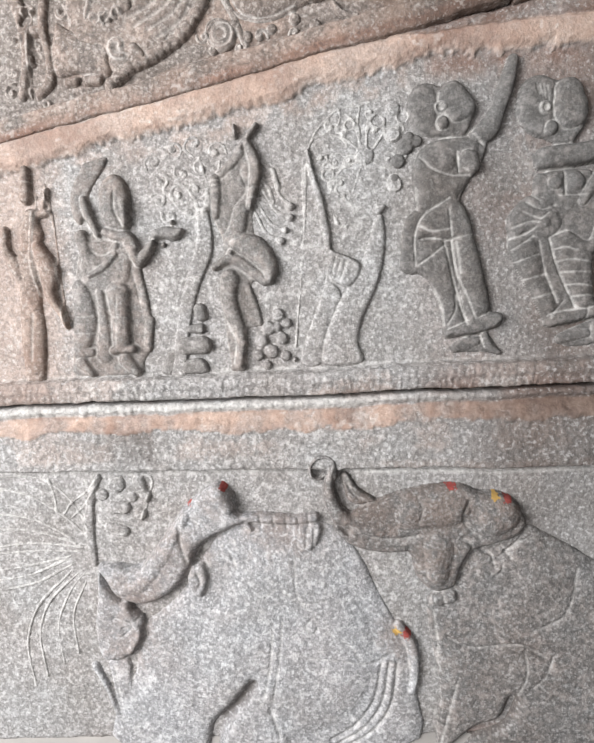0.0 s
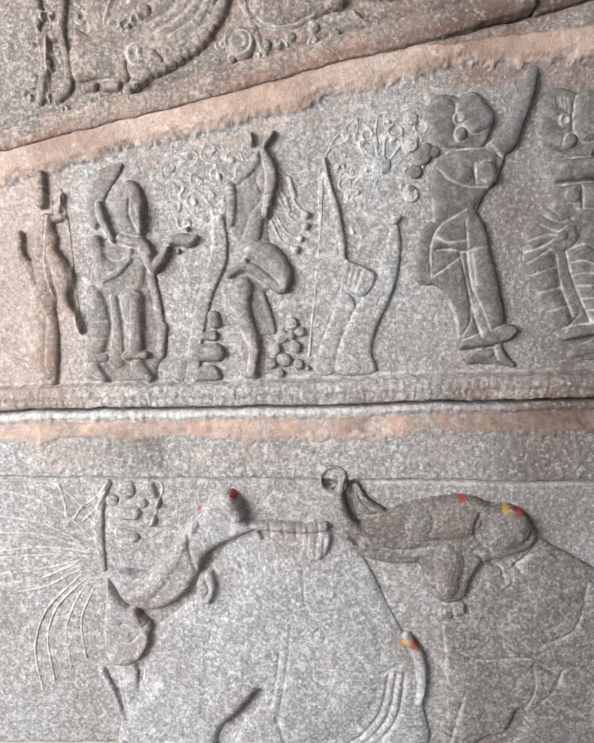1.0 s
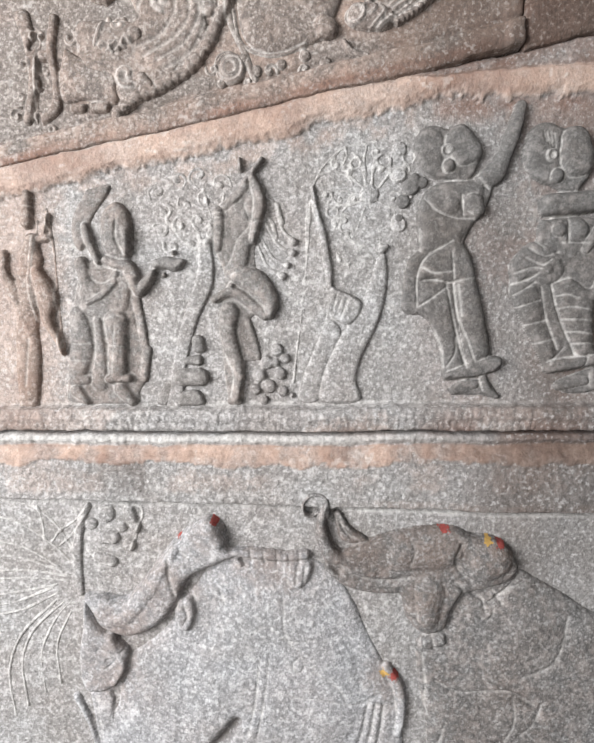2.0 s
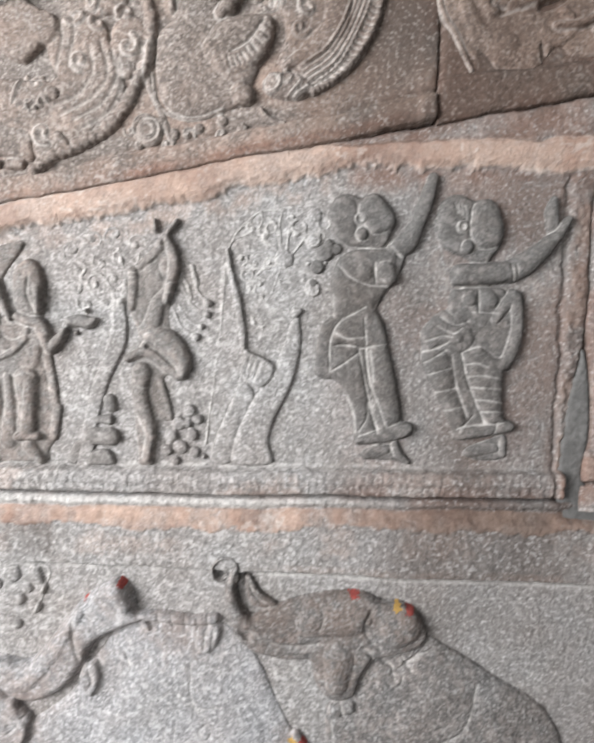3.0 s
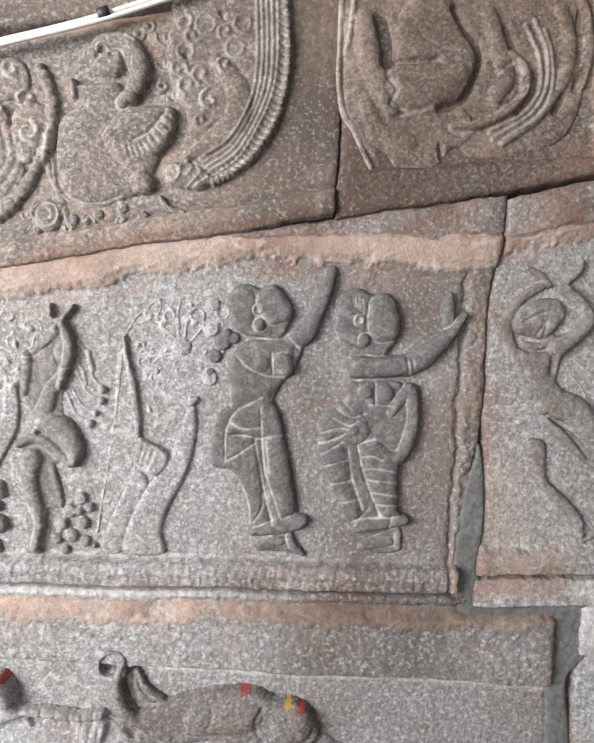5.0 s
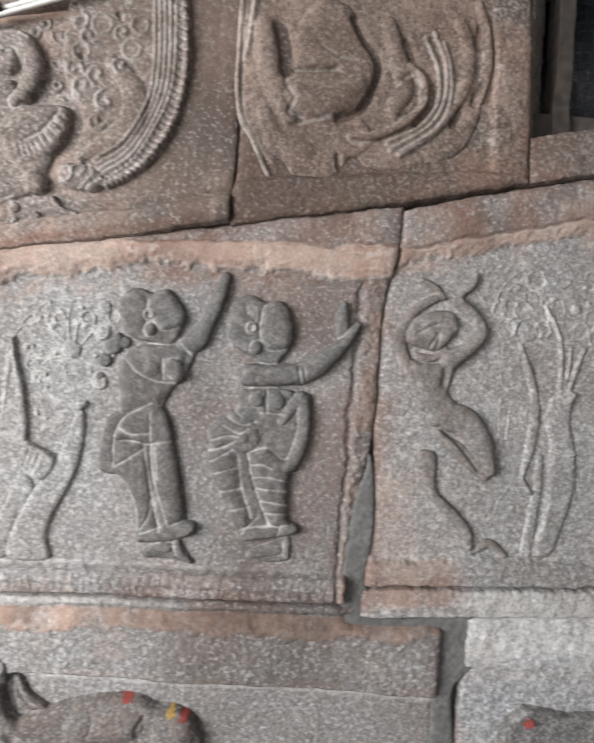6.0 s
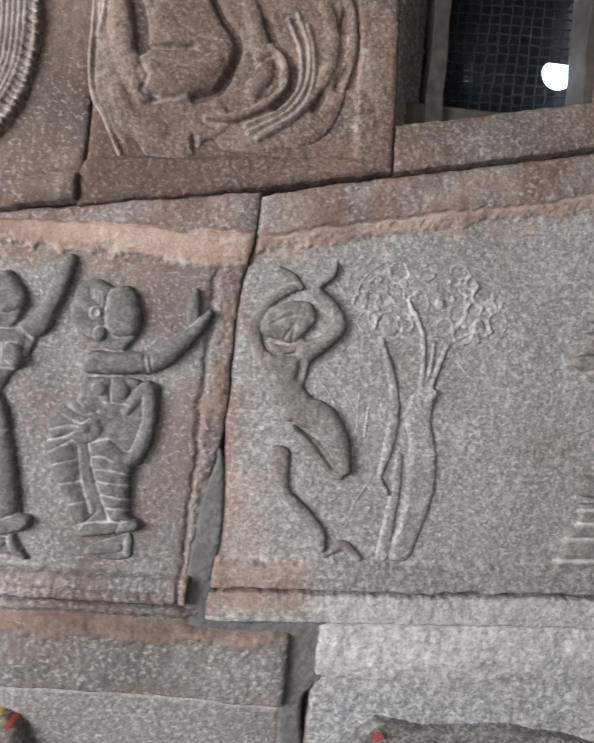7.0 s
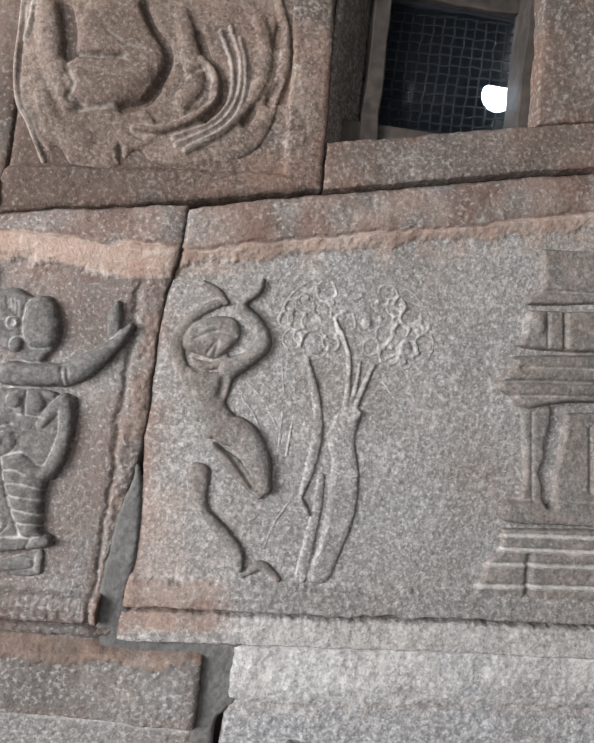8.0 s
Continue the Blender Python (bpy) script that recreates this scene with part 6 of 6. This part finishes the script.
c.cut([(-209, 875), (-203, 856), (-212, 840)], 2, 3)
c.cut([(-235, 955), (-216, 958), (-201, 947)], 2, 3)
c.cut([(-229, 952), (-228, 919), (-221, 886)], 2.4, 3.5)
c.cut([(-195, 932), (-187, 921), (-191, 903)], 2.2, 3)
c.cut([(-186, 910), (-161, 902), (-149, 873)], 2, 2)
c.limb([(-131, 941, 6), (-124, 932, 4)], 12, 2.4)
c.limb([(-378, 722, 6), (-363, 691, 5), (-347, 646, 5), (-336, 617, 5)], 7, 2.4)
c.plate([(-358, 728), (-323, 736), (-323, 667), (-334, 629), (-348, 668)], 6, 8, 0.1)
c.cut([(-347, 721), (-339, 652)], 2, 1.5)
# hollow over the leg, its shadow darkened into the cut
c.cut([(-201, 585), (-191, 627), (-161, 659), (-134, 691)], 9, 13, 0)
c.plate([(-190, 573), (-176, 634), (-154, 660), (-128, 670), (-104, 655), (-88, 618), (-83, 572)], 15, 14, 0.2)
c.cut([(-109, 656), (-97, 610)], 3, 3)
c.cut([(-83, 798), (-93, 724), (-105, 664)], 2, 1.6, 0.4)
c.cut([(-98, 791), (-106, 724), (-117, 675)], 2, 1.6, 0.4)
c.cut([(-109, 828), (-87, 842), (-53, 819), (-17, 822)], 2, 1.4)
c.cut([(-39, 797), (-32, 782), (-41, 771), (-49, 784), (-39, 797)], 2, 2)
c.cut([(-63, 885), (-59, 827), (-39, 804)], 2, 1.4)
c.cut([(-20, 600), (18, 624), (48, 665), (60, 721)], 2.6, 3)
c.cut([(-9, 594), (30, 618), (59, 659), (72, 721)], 2.6, 3)
c.cut([(4, 589), (42, 613), (72, 654), (84, 720)], 2.6, 3)
c.cut([(-49, 734), (0, 728), (42, 721), (78, 737)], 2.2, 2)
c.cut([(-19, 774), (15, 751), (28, 727)], 2, 1.5)
c.limb([(89, 776, 8), (105, 749, 9), (110, 712, 8), (105, 675, 6)], 11, 2.2)
carved("relief_bull", c, 0, CHALK, elephant_stone, "large carved bull with lowered face and dust", wash=0.0, grime_shade=0.05, pale=0.5, soft=3, touched=[(-165, 990, 38, 0.55), (-235, 905, 60, 0.5), (-300, 830, 50, 0.6), (-320, 760, 40, 0.5), (-80, 945, 60, 0.6), (95, 760, 40, 0.5)])
relief_bull_shape = c

c = Carving(139)
c.plate([(692, 960), (701, 975), (722, 992), (738, 993), (775, 988), (794, 985), (860, 989), (913, 993), (947, 987), (1015, 978), (1135, 934), (1144, 830), (693, 813)], 22.4, 7)
carved("relief_elephant", c, 0, ROUGH, elephant_stone_right, "top of a carved elephant marked with powder", grime_shade=0.2, pale=0.4, depth=0.7, soft=4)
relief_elephant_right_shape = c

c = Carving(151)
c.plate([(487, 1335), (491, 1315), (495, 1279), (496, 1217), (488, 1165), (499, 1142), (516, 1125), (545, 1108), (578, 1113), (633, 1118), (651, 1105), (654, 1047), (637, 1027), (623, 1001), (631, 902), (599, 900), (593, 982), (594, 1037), (584, 1079), (572, 1089), (538, 1089), (490, 1083), (460, 1076), (454, 1089), (455, 1120), (453, 1163), (458, 1213), (467, 1276), (480, 1318), (480, 1343)], 2.6, 12)
tagged(carved("cement_patch", c, 0, CEMENT, None, "smooth grey cement smeared into the joint between stones", soft=8, pale=0), category="cement")

dab(relief_bull_shape, 0, -161, 1000, 5.5, RED, elephant_stone, "dab of red vermilion powder")
dab(relief_bull_shape, 0, -217, 978, 6, RED, elephant_stone, "dab of red vermilion powder")
dab(relief_bull_shape, 0, 98, 767, 7, RED, elephant_stone, "dab of red vermilion powder")
dab(relief_bull_shape, 0, 113, 775, 4, RED, elephant_stone, "dab of red vermilion powder")
dab(relief_bull_shape, 0, 84, 769, 6, YELLOW, elephant_stone, "dab of yellow turmeric powder")
dab(relief_elephant_shape, 0, 246, 967, 6, RED, elephant_stone, "dab of red vermilion powder")
dab(relief_elephant_shape, 0, 229, 971, 6, YELLOW, elephant_stone, "dab of yellow turmeric powder")
dab(relief_elephant_shape, 0, 168, 989, 6.5, RED, elephant_stone, "dab of red vermilion powder")
dab(relief_elephant_right_shape, 0, 725, 978, 8, RED, elephant_stone_right, "dab of red vermilion powder")


# ---- the small window ----
def glass_pane(name):
    mat, tree, bsdf = nodes_of(name)
    place = node(tree, "ShaderNodeNewGeometry").outputs["Position"]
    smear = node(tree, "ShaderNodeTexNoise", {"Vector": place, "Scale": 45.0, "Detail": 6.0, "Roughness": 0.7}).outputs[0]
    # a trace of bluish diffuse colour imitates the haze of a reflection
    bsdf.inputs["Transmission Weight"].default_value = 0.995
    bsdf.inputs["IOR"].default_value = 1.1
    bsdf.inputs["Base Color"].default_value = (0.62, 0.74, 0.88, 1)
    tree.links.new(node(tree, "ShaderNodeMapRange", {0: smear, 1: 0.4, 2: 0.75, 3: 0.03, 4: 0.25}).outputs[0], bsdf.inputs["Roughness"])
    bump = node(tree, "ShaderNodeBump", {"Strength": 0.15, "Distance": 0.002, "Height": smear})
    tree.links.new(bump.outputs[0], bsdf.inputs["Normal"])
    return mat


def glow(name, colour, strength):
    mat, tree, bsdf = nodes_of(name)
    bsdf.inputs["Emission Color"].default_value = (*colour, 1)
    bsdf.inputs["Emission Strength"].default_value = strength
    bsdf.inputs["Base Color"].default_value = (0.8, 0.8, 0.8, 1)
    return mat


window = tagged(new("window_1"), "small window with a rusty wire mesh and weathered timber post", "window", kind="structure")
window.location = (0.84, 0.06, 1.83)


def window_part(name, bm, material, label=""):
    ob = part(name, bm, material, window, label)
    ob.matrix_parent_inverse = Matrix.Translation((-0.84, -0.06, -1.83))
    return ob


def post(x, y, low, high, wide, deep, lean, seed):
    """A hand-cut post with uneven faces."""
    bm = box((x - wide / 2, y - deep / 2, low), (x + wide / 2, y + deep / 2, high))
    bmesh.ops.subdivide_edges(bm, edges=bm.edges[:], cuts=9, use_grid_fill=True)
    for vert in bm.verts:
        n = noise.noise_vector(vert.co * 30 + Vector((seed, 0, 0)))
        vert.co += 0.004 * n + Vector((lean * (vert.co.z - low), 0, 0))
    return bm


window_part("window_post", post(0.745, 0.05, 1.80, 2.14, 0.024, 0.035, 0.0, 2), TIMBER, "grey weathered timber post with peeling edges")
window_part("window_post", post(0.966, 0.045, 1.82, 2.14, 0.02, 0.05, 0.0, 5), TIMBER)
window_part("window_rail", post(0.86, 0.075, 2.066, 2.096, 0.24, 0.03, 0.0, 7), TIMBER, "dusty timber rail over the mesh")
bm = bmesh.new()
rings = []
for k in range(20):
    z = 1.785 + k * 0.015
    ring_points = [(0.676, 0.004)] + [(0.683 + 0.0055 * i, 0.006 + 0.0085 * i) for i in range(11)] + [(0.676, 0.095)]
    rings.append([bm.verts.new(Vector((x, y, z)) + (0.003 if 0 < i < 12 else 0) * noise.noise_vector(Vector((x, y, z)) * 70)) for i, (x, y) in enumerate(ring_points)])
for a, b in zip(rings[:-1], rings[1:]):
    for i in range(13):
        bm.faces.new((a[i], a[(i + 1) % 13], b[(i + 1) % 13], b[i]))
bmesh.ops.recalc_face_normals(bm, faces=bm.faces[:])
window_part("reveal", bm, WARM, "rough splayed stone reveal in shadow")
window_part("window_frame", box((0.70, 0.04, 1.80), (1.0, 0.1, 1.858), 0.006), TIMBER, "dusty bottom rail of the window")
random.seed(5)
for k in range(14):
    x = 0.768 + k * 0.0158
    window_part("wire", tube([(x + random.uniform(-0.0012, 0.0012) + (z - 1.84) * 0.03, 0.084 + 0.0018 * (-1) ** (i + k), z) for i, z in enumerate(np.arange(1.845, 2.07, 0.0142))], 0.0016, 6), WIRE)
for k in range(15):
    z = 1.852 + k * 0.0142
    window_part("wire", tube([(x, 0.084 - 0.0018 * (-1) ** (i + k), z + random.uniform(-0.001, 0.001) + (x - 0.77) * 0.05) for i, x in enumerate(np.arange(0.762, 0.995, 0.0158))], 0.0016, 6), WIRE)
pane = window_part("pane", box((0.762, 0.064, 1.855), (0.99, 0.067, 2.06)), glass_pane("dusty_glass"), "dusty scratched glass pane, bluish reflection haze put into its colour")
pane.visible_shadow = False

# ---- the lamp in the window ----
lamp = tagged(new("window_lamp"), "small bright white lamp lit in the window corner", "lamp")
lamp.location = (0.942, 0.072, 1.945)
bm = bmesh.new()
bmesh.ops.create_cone(bm, cap_ends=True, segments=32, radius1=0.024, radius2=0.022, depth=0.006)
bmesh.ops.transform(bm, matrix=Matrix.Rotation(radians(90), 4, "X"), verts=bm.verts[:])
for vert in bm.verts:
    vert.co.z, vert.co.x = min(vert.co.z, 0.011), min(vert.co.x, 0.019)
part("lens", bm, glow("lamp_light", (0.82, 0.92, 1.0), 9.0), lamp, "glowing white lamp lens")
bm = bmesh.new()
bmesh.ops.create_cone(bm, cap_ends=True, segments=20, radius1=0.008, radius2=0.010, depth=0.04)
bmesh.ops.transform(bm, matrix=Matrix.Translation((0, 0.024, -0.004)) @ Matrix.Rotation(radians(90), 4, "X"), verts=bm.verts[:])
part("housing", bm, BLACK, lamp, "black lamp housing")


# ---- the cables over the bird roundels ----
def cable(lift, out, name):
    pts = curve([(-520, 1729), (-380, 1784), (-215, 1842), (-140, 1866), (-65, 1890), (-9, 1909), (101, 1948)], 8)
    bm = tube([(x / 1000, out, (z + lift + 1.2 * math.sin(x / 40 + lift)) / 1000) for x, z in pts], 0.0032, 8)
    return tagged(part(name, bm, CABLE), "thin white electric cable strung along the stones", "cable", "pair of cables")


cable(0, -0.022, "electric_cable")
cable(7, -0.021, "electric_cable")
bm = tube([(-0.0590, -0.0215, 1.8990), (-0.0520, -0.0215, 1.9010), (-0.0440, -0.0215, 1.9040)], 0.0078, 10)
tagged(part("cable_tape", bm, BLACK), "black tape wound round the two cables", "tape")
